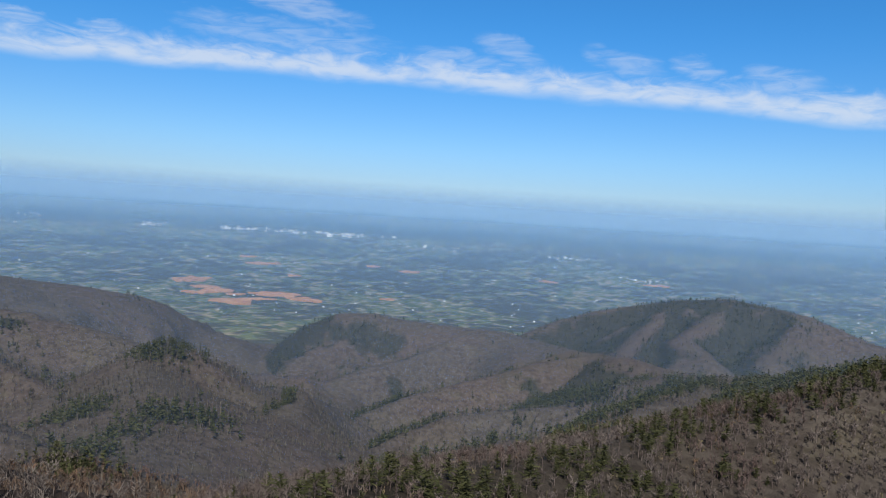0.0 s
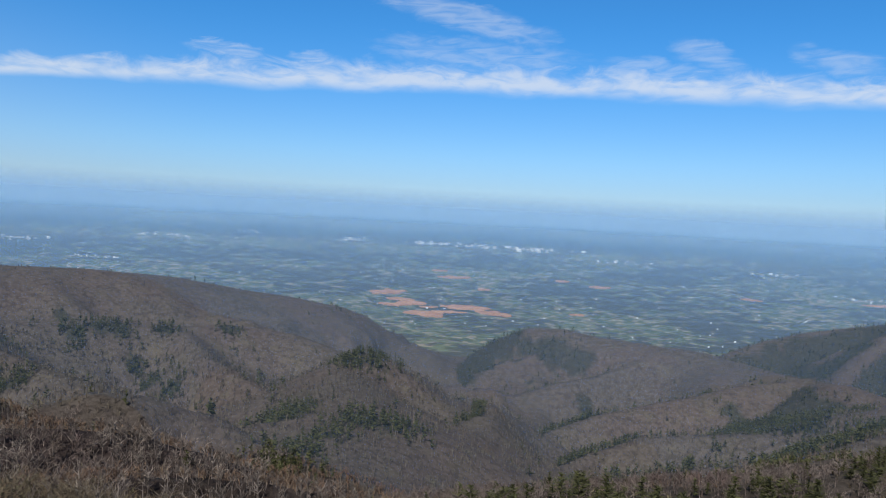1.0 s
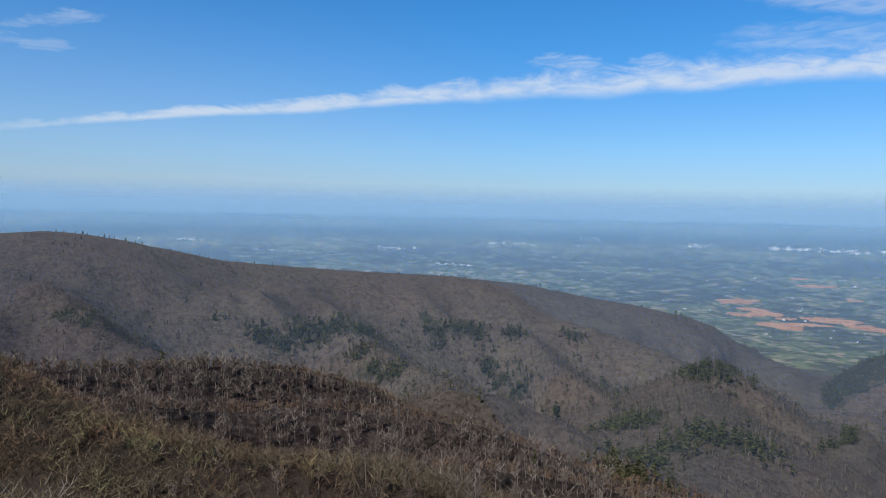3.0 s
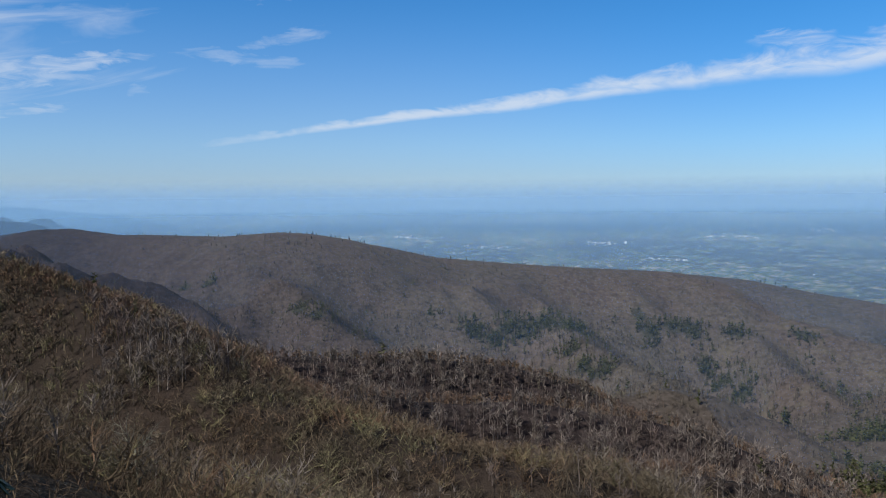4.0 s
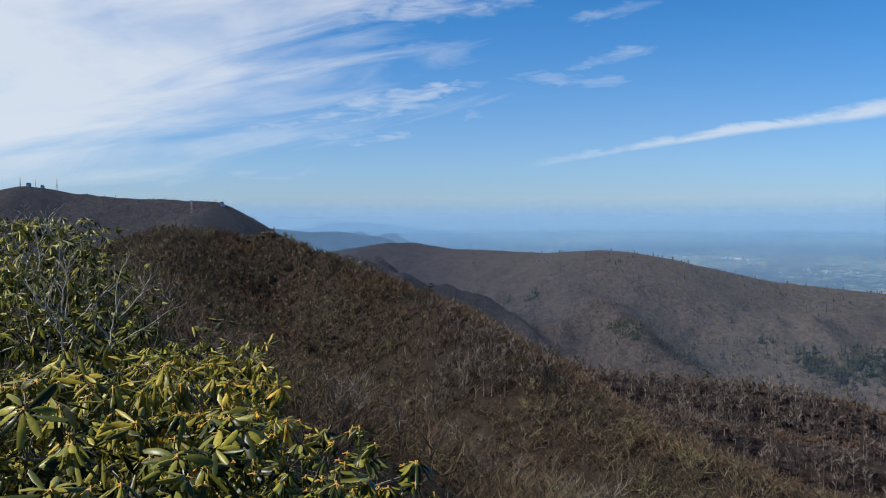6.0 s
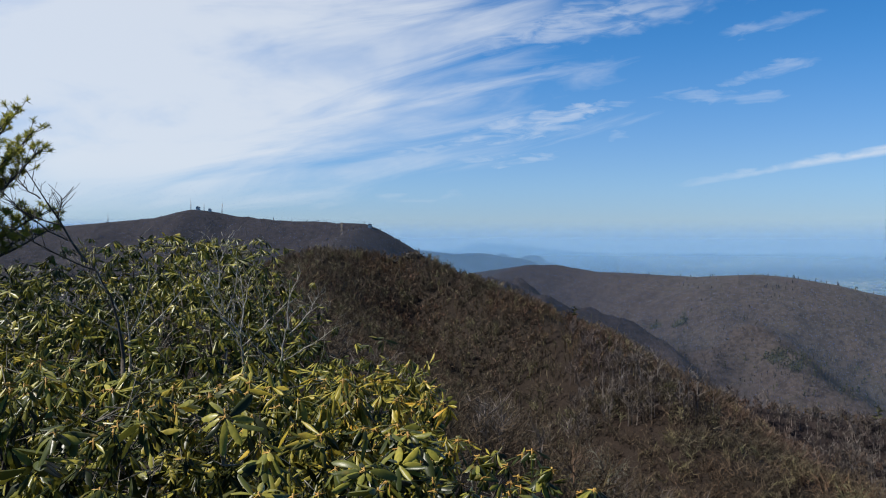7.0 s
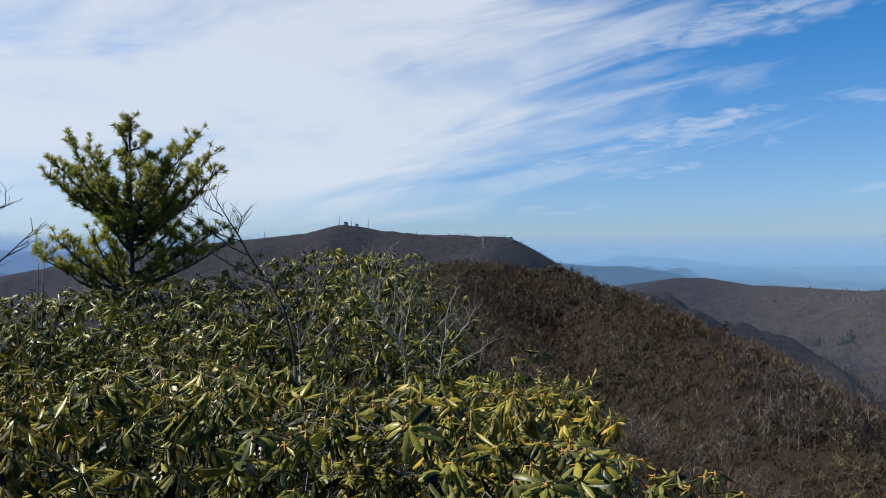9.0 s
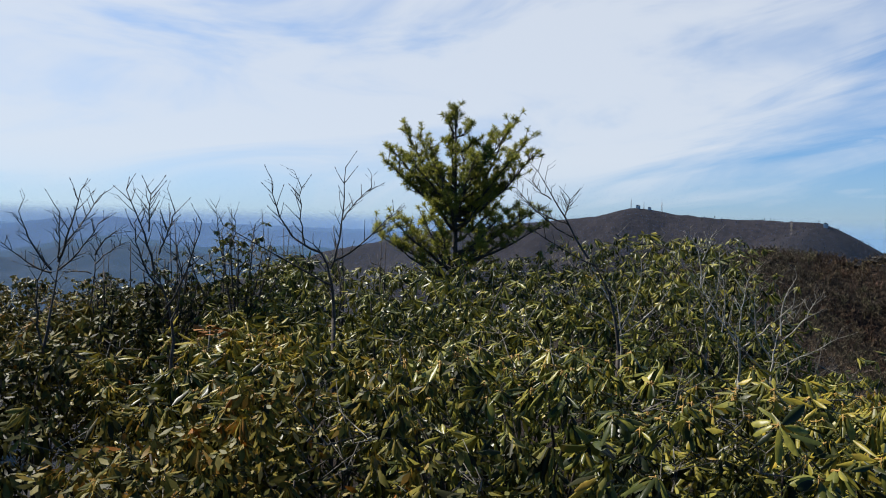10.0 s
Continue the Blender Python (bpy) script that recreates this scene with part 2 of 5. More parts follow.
# ---- noise for the land ----
def lattice(ix, iy, seed):
    h = (ix.astype(np.int64) * 374761393 + iy.astype(np.int64) * 668265263 + seed * 144665) & 0xFFFFFFFF
    h = ((h ^ (h >> 13)) * 1274126177) & 0xFFFFFFFF
    return ((h ^ (h >> 16)) & 0xFFFF) / 65535.0 * 2 - 1


def value_noise(x, y, seed=0):
    ix, iy = np.floor(x), np.floor(y)
    fx, fy = x - ix, y - iy
    fx, fy = fx * fx * (3 - 2 * fx), fy * fy * (3 - 2 * fy)
    a, b = lattice(ix, iy, seed), lattice(ix + 1, iy, seed)
    c, d = lattice(ix, iy + 1, seed), lattice(ix + 1, iy + 1, seed)
    return (a + (b - a) * fx) * (1 - fy) + (c + (d - c) * fx) * fy


def fbm(x, y, size, octaves=4, seed=0, ridged=False):
    total, amp, norm = 0.0, 1.0, 0.0
    for o in range(octaves):
        s = 2.0 ** o / size
        ca, sa = math.cos(o * 1.3), math.sin(o * 1.3)
        v = value_noise((x * ca - y * sa) * s + 17.3 * o, (x * sa + y * ca) * s - 9.1 * o, seed + o)
        total = total + amp * ((1 - 2 * np.abs(v)) if ridged else v)
        norm += amp
        amp *= 0.5
    return total / norm


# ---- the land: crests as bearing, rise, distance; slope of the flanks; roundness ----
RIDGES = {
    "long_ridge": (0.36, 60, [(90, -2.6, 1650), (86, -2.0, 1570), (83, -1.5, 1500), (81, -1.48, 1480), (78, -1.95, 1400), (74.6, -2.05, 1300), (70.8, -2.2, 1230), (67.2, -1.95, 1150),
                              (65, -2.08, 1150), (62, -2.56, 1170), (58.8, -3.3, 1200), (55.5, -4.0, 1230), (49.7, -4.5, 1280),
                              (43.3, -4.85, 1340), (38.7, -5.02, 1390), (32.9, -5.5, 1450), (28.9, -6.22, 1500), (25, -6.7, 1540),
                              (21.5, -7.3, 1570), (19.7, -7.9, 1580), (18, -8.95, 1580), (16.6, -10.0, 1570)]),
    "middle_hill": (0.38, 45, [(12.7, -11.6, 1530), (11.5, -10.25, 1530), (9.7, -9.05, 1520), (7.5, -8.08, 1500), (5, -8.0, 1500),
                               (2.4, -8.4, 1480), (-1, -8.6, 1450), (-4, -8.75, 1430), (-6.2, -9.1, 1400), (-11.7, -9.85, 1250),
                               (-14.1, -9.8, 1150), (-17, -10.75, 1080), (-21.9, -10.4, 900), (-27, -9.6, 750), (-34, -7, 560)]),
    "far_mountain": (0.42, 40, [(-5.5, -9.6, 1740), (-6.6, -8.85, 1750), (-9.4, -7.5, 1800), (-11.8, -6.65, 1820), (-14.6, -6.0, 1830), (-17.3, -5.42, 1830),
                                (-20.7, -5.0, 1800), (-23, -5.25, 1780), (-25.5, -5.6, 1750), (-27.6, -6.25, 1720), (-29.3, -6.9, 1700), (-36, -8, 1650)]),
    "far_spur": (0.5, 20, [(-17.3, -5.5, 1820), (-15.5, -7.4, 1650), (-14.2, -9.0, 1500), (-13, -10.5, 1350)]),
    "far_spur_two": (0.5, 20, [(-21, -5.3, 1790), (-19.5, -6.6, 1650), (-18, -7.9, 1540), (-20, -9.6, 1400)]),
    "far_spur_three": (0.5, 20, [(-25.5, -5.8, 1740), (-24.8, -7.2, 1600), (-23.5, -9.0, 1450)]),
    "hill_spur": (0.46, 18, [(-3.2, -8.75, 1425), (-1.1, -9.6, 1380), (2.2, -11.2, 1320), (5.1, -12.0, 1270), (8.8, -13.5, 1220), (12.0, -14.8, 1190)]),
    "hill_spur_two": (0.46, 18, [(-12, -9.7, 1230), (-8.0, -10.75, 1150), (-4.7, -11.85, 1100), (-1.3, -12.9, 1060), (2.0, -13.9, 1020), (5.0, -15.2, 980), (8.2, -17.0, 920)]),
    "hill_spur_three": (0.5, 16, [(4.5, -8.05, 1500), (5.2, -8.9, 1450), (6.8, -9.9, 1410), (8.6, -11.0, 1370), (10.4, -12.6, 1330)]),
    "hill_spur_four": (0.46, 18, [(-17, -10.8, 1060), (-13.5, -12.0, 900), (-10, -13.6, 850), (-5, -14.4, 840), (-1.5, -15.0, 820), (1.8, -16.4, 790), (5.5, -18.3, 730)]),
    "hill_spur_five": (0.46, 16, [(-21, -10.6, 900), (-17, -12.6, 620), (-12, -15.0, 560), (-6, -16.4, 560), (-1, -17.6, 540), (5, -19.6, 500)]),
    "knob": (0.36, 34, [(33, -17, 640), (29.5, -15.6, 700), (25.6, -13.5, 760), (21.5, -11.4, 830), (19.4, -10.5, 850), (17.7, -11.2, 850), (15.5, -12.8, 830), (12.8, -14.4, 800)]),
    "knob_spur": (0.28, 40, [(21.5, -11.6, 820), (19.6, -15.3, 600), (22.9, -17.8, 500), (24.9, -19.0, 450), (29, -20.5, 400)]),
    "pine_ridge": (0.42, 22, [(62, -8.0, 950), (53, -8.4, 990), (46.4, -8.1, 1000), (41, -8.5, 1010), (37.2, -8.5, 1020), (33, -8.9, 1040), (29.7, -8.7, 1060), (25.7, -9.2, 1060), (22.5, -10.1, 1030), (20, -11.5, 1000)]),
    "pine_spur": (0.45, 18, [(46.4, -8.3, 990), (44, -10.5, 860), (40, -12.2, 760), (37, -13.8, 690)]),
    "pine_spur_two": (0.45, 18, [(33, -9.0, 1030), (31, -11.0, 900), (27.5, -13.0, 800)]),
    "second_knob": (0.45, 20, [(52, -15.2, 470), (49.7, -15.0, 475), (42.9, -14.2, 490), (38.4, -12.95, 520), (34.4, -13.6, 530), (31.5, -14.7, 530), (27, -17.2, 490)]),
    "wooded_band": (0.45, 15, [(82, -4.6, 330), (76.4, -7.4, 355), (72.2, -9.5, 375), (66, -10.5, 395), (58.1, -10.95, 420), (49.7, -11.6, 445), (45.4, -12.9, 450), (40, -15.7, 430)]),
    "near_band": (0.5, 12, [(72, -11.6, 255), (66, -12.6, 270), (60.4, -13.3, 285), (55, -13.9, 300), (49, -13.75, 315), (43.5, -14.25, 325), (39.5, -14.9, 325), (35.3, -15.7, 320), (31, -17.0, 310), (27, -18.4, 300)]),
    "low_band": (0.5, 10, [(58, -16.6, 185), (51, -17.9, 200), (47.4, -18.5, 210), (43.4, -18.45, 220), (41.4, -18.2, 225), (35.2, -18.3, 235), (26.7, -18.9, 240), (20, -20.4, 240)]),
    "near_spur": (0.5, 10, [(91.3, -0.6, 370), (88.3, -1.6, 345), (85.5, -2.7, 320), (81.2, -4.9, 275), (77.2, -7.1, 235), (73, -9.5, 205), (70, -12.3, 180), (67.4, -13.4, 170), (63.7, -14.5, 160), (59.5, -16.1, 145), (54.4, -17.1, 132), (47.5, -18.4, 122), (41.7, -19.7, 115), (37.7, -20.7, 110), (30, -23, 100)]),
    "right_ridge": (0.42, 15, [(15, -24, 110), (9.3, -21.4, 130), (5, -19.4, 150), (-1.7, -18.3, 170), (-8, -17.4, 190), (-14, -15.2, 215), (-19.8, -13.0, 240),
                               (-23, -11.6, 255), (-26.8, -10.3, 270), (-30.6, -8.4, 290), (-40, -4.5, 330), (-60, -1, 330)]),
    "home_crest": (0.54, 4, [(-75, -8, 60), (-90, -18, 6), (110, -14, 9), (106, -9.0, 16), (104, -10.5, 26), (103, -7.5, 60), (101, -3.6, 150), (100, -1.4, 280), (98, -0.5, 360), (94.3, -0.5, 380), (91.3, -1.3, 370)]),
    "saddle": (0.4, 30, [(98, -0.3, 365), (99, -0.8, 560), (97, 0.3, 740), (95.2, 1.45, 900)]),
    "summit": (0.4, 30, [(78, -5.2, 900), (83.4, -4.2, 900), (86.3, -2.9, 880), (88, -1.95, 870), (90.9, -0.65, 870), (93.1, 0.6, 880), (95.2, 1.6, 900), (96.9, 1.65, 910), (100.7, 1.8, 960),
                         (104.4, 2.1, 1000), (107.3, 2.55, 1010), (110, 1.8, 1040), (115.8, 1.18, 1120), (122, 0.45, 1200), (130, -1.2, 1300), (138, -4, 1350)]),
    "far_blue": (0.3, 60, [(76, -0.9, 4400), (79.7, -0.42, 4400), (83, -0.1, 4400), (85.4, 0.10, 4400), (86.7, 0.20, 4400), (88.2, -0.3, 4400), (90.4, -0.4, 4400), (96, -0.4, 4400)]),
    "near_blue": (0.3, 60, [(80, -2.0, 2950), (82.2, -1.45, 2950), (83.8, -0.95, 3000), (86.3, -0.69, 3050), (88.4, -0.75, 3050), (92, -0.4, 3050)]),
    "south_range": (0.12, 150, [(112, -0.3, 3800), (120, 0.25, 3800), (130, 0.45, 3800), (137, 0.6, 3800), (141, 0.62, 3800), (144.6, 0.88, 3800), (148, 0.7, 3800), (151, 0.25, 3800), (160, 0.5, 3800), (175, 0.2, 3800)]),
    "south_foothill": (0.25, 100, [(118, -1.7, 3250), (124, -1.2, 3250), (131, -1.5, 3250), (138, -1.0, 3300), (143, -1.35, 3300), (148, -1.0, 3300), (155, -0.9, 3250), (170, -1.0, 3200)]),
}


def plain_level(r):
    s = np.clip((r - 2300) / 2650, 0, 1)
    foot = np.clip(1 - r / 1000, 0, 1)
    return -330 + 283 * s ** 1.4 + 215 * foot


def land(x, y):
    """Height of the ground, and how far the forested hills stand over the farmland."""
    r = np.hypot(x, y)
    base = plain_level(r) + 5 * fbm(x, y, 260, 3, 5) * np.clip(r / 1500, 0, 1)
    warp = np.clip(r / 500, 0.0, 1)
    afar = np.clip((r - 350) / 350, 0, 1)
    rough = fbm(x, y, 150, 5, 11, True) * (1 - afar) + fbm(x, y, 250, 4, 12, True) * afar
    fine = fbm(x, y, 34, 3, 21)
    acc = None
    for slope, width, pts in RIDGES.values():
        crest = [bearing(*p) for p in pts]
        best, bz = np.full_like(x, 1e12), np.zeros_like(x)
        for a, b in zip(crest, crest[1:]):
            ex, ey = b.x - a.x, b.y - a.y
            u = np.clip(((x - a.x) * ex + (y - a.y) * ey) / (ex * ex + ey * ey), 0, 1)
            d2 = (x - a.x - u * ex) ** 2 + (y - a.y - u * ey) ** 2
            near = d2 < best
            best = np.where(near, d2, best)
            bz = np.where(near, a.z + (b.z - a.z) * u, bz)
        d = np.sqrt(best)
        bz = bz - np.interp(r, [0, 60, 130, 220, 320, 500, 850, 1400], [0, 0, 3.7, 4.2, 5.5, 3.6, 2.4, 1.4]) * (r < 2500)
        off = np.clip(d / (width * 2.5), 0, 1)
        h = bz - slope * (np.sqrt(best + width * width) - width + np.minimum(d, 70 + 90 * afar) * (0.32 + 0.43 * afar) * off * (0.7 - rough)) + off * (rough - 0.85) * np.minimum(width, 30) * 0.4
        soft = np.clip(width * 0.18, 0.6, 6)
        acc = h if acc is None else np.maximum(acc, h) + soft * np.exp(-np.abs(acc - h) / soft) * 0.35
    k = 12.0
    z = np.maximum(acc, base) + k * np.exp(-np.abs(acc - base) / k) * 0.4
    z = z + fine * np.clip((r - 15) / 70, 0, 1) * 2.4 * (acc > base) * np.clip(1.6 - r / 900, 0.4, 1)
    return z, acc - base


def grid_mesh(name, verts, nr, na, wrap):
    cols = na if wrap else na - 1
    i, j = np.meshgrid(np.arange(nr - 1), np.arange(cols), indexing="ij")
    a, b = i * na + j, i * na + (j + 1) % na
    quads = np.stack([a, a + na, b + na, b], -1).reshape(-1, 4)
    me = bpy.data.meshes.new(name)
    me.vertices.add(len(verts)), me.loops.add(quads.size), me.polygons.add(len(quads))
    me.vertices.foreach_set("co", verts.ravel())
    me.loops.foreach_set("vertex_index", quads.ravel())
    me.polygons.foreach_set("loop_start", np.arange(0, quads.size, 4))
    me.update()
    me.validate()
    return me, quads


azs = np.radians(np.concatenate([np.arange(-46, 166, 0.40), np.arange(166, 314, 2.0)]))
rings = np.concatenate([[0.0001], np.geomspace(1.2, 60, 66), np.arange(65, 500, 6.5), np.arange(500, 2000, 14), np.geomspace(2000, 4950, 44)])
RR, AA = np.meshgrid(rings, azs, indexing="ij")
GX, GY = -np.sin(AA) * RR, np.cos(AA) * RR
GZ, HILL = land(GX, GY)
me, quads = grid_mesh("ground", np.stack([GX, GY, GZ], -1).reshape(-1, 3), len(rings), len(azs), True)
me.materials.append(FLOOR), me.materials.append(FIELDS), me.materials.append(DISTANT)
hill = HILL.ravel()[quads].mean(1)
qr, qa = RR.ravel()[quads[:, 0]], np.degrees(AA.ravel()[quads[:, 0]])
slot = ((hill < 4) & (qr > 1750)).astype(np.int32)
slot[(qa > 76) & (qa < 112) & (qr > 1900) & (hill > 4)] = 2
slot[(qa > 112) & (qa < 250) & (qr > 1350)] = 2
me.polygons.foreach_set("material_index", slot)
# low near the overlook, where the shade-dark floor colour shows
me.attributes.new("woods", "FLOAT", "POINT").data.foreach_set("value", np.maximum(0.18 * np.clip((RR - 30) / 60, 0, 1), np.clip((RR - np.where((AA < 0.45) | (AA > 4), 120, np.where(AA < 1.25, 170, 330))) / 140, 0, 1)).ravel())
ground_mesh = me
# where the bands' painted trunk shade lies on the ground
band = np.clip((RR - 180) / 60, 0, 1) * np.clip((520 - RR) / 80, 0, 1) * np.clip((AA - 0.30) / 0.15, 0, 1) * np.clip((1.50 - AA) / 0.15, 0, 1)
me.attributes.new("band", "FLOAT", "POINT").data.foreach_set("value", band.ravel())
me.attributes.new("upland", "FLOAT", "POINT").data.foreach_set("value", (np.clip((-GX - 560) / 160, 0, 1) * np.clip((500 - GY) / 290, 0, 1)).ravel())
me.polygons.foreach_set("use_smooth", np.ones(len(quads), bool))
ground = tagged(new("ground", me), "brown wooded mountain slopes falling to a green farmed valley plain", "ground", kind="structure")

# ---- haze: leaning part-clear sheets coloured as hazy air, clear at the foot and at the top ----
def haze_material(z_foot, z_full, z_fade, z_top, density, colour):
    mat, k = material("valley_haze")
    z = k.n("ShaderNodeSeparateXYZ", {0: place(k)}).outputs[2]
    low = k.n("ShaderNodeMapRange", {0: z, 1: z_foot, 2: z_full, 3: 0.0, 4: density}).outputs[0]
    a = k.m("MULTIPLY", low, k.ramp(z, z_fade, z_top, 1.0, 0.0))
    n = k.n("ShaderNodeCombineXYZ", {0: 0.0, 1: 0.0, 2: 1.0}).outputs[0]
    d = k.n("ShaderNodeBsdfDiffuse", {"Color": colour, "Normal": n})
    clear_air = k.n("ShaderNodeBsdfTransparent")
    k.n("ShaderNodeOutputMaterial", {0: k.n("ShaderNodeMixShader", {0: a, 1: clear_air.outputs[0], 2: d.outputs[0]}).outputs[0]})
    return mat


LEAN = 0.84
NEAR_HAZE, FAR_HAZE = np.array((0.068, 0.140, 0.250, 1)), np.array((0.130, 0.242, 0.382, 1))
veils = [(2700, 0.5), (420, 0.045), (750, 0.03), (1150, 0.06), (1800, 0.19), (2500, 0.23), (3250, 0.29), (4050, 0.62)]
for i, (r, density) in enumerate(veils):
    foot = float(plain_level(np.float64(r)))

    def height_at(slope):
        """Where the leaning veil is met by a line of that slope from the eye."""
        return (EYE_Z + slope * (r - foot / LEAN)) / (1 - slope / LEAN)

    # the first veil hangs over the southern valley alone
    south = i == 0
    nxt = 3800 if south else veils[i + 1][0] if i + 1 < len(veils) else 4900
    top = height_at(math.tan(radians((1.7, 4.5)[i] if i < 2 else 1.9 if r > 1500 else 1.1)))
    a = np.radians(np.arange(111, 181, 3.0) if south else np.arange(0, 360, 3.0))
    ring = []
    for z in (foot - 60, top):
        q = r + (z - foot) / LEAN
        ring.append(np.stack([-np.sin(a) * q, np.cos(a) * q, np.full_like(a, z)], -1))
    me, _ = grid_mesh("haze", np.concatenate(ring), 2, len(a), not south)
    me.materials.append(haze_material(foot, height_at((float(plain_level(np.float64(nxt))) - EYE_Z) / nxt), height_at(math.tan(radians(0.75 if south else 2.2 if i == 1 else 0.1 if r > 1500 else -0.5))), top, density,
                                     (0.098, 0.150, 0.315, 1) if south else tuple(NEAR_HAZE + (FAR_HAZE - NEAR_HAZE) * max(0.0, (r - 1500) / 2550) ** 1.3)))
    tagged(new("backdrop_haze", me), "thin blue sheet standing for haze in the air over the valley", "haze", kind="structure")

# ---- woods ----
rng = np.random.default_rng(7)


def slivers_mesh(name, start, way, width, tone, mat):
    """One mesh of thin tapered blades, each from start along way."""
    n = len(start)
    side = np.cross(way, rng.normal(size=(n, 3)))
    side /= np.linalg.norm(side, axis=1, keepdims=True) + 1e-9
    side *= width[:, None] * 0.5
    verts = np.stack([start - side, start + side, start + way], 1).reshape(-1, 3)
    me = bpy.data.meshes.new(name)
    me.vertices.add(3 * n), me.loops.add(3 * n), me.polygons.add(n)
    me.vertices.foreach_set("co", verts.ravel())
    me.loops.foreach_set("vertex_index", np.arange(3 * n))
    me.polygons.foreach_set("loop_start", np.arange(0, 3 * n, 3))
    me.update()
    me.attributes.new("tone", "FLOAT", "POINT").data.foreach_set("value", np.repeat(tone, 3))
    me.materials.append(mat)
    return me


def scatter(n, az0, az1, r0, r1, power=1.0):
    """Random points in a sector of the plan; power below 1 puts more of them near."""
    a = np.radians(rng.uniform(az0, az1, n))
    u = rng.random(n)
    r = (r0 ** (1 + power) + u * (r1 ** (1 + power) - r0 ** (1 + power))) ** (1 / (1 + power))
    x, y = -np.sin(a) * r, np.cos(a) * r
    z, over = land(x, y)
    return x, y, z, over, r, np.degrees(a)


def rim(x):
    """The thicket's edge over the steep slope."""
    return np.interp(x, [-8.3, -7.6, -6.2, -5.0, -4.0, -3.5, -3.1, -2.6, -0.9], [-2.5, -1.45, -0.42, 0.02, 0.04, 0.10, 0.27, 0.49, 0.60])


def in_thicket(x, y):
    r = np.hypot(x, y)
    az = np.degrees(np.arctan2(-x, y)) % 360
    return (r > 1.15) & (r < 8.4) & (az > 66) & (az < 168) & (y < rim(x))


# stands of pines: bearing, distance, size
LONG_RIDGE_PINES = [(-18.9, 243, 9), (-16.6, 232, 8), (-14, 190, 9), (-13, 180, 7), (-23.3, 258, 7), (-26.8, 272, 10), (-29.7, 285, 12), (-8.4, 150, 7), (2.5, 160, 9), (6, 150, 9), (-2, 165, 8), (-10.5, 200, 6)]
KNOB_PINES = [(19.5, 850, 30), (20.6, 836, 22), (19.2, 610, 24), (17.2, 600, 20), (22, 560, 17), (24, 520, 17), (25.6, 470, 18), (25.5, 660, 26), (31, 540, 6)]
HILL_PINES = [(5.7, 1428, 50), (3.6, 1410, 40), (7.4, 1435, 34), (2.9, 1250, 22), (-7.3, 1090, 20), (-9.5, 940, 40), (-12, 880, 30), (-17, 895, 30), (-22, 815, 24)]
RIDGE_PINES = [(-15, 222, 12), (-19, 240, 10), (-23, 255, 12), (-29, 280, 14), (-11, 197, 10), (2, 160, 12), (-9, 180, 10), (7, 145, 10), (-18, 185, 9), (-14, 190, 8), (-5, 165, 10), (-21, 215, 8), (-2, 150, 9)]
SPUR_PINES = [(52.6, 955, 16), (50.9, 945, 20), (50.0, 962, 20), (48.8, 955, 22), (47.5, 972, 22), (45.8, 950, 20), (44.6, 925, 16), (45.4, 865, 14), (44.6, 815, 13), (43.4, 790, 14), (39.7, 985, 16), (38.2, 1004, 18),
              (37.0, 1004, 18), (35.8, 962, 13), (34.7, 925, 15), (33.5, 875, 16), (73.6, 1055, 14), (72.0, 1020, 12), (65.7, 905, 14), (64.4, 870, 14), (40.5, 1200, 16), (34.0, 1020, 16), (56, 985, 10), (29.5, 1050, 18), (54.7, 1165, 8)]


def pine_chance(x, y):
    c = 0.005 + 0.4 * np.clip((fbm(x, y, 110, 3, 40) - 0.36) * 5, 0, 1)
    r, az = np.hypot(x, y), np.degrees(np.arctan2(-x, y))
    # on the near hills they keep to the flanks that face the valley, on the far mountain to its hollows
    m = (az < 13) & (r > 430) & (r <= 1620)
    lean = (land(x[m] + 8, y[m])[0] - land(x[m] - 8, y[m])[0]) / 16
    c[m] = np.maximum(c[m], np.clip(lean * 2.6 - 0.42 + 0.5 * fbm(x[m], y[m], 130, 3, 47), 0, 0.9))
    c = np.where((az > -8) & (az < 1) & (r > 1150) & (r < 1420), 0.25 * c, c)
    m = (az < -5) & (r > 1430)
    mid = land(x[m], y[m])[0]
    bowl = sum(land(x[m] + dx, y[m] + dy)[0] - mid for dx, dy in ((34, 0), (-34, 0), (0, 34), (0, -34))) / 4
    c[m] = np.clip(1.02 + bowl * 0.13 + 0.3 * fbm(x[m], y[m], 90, 2, 44), 0.02, 0.95) * np.clip((az[m] + 27.5) / 3, 0.1, 1)
    c = np.where((az > 24) & (r > 330), np.where(r > 1000, 0.04 * c + 0.002, np.where(r > 560, 0.14 * c + 0.006, 0.003)), c)
    c = np.where((az < 26) & (r < 400), 0.015, c)
    c = np.where(((az > 30) & (r < 330)) | ((az > 84) & (r < 1300)), 0.004, c)
    for a0, r0, size in LONG_RIDGE_PINES + KNOB_PINES + HILL_PINES + RIDGE_PINES + SPUR_PINES:
        p = bearing(a0, 0, r0)
        c = np.maximum(c, (0.95 if r0 > 400 else 0.55) * np.exp(-((x - p.x) ** 2 + (y - p.y) ** 2) / (size * size)))
    return c


ground_mesh.attributes.new("pines", "FLOAT", "POINT").data.foreach_set("value", np.where(RR > 330, pine_chance(GX, GY), 0).ravel())


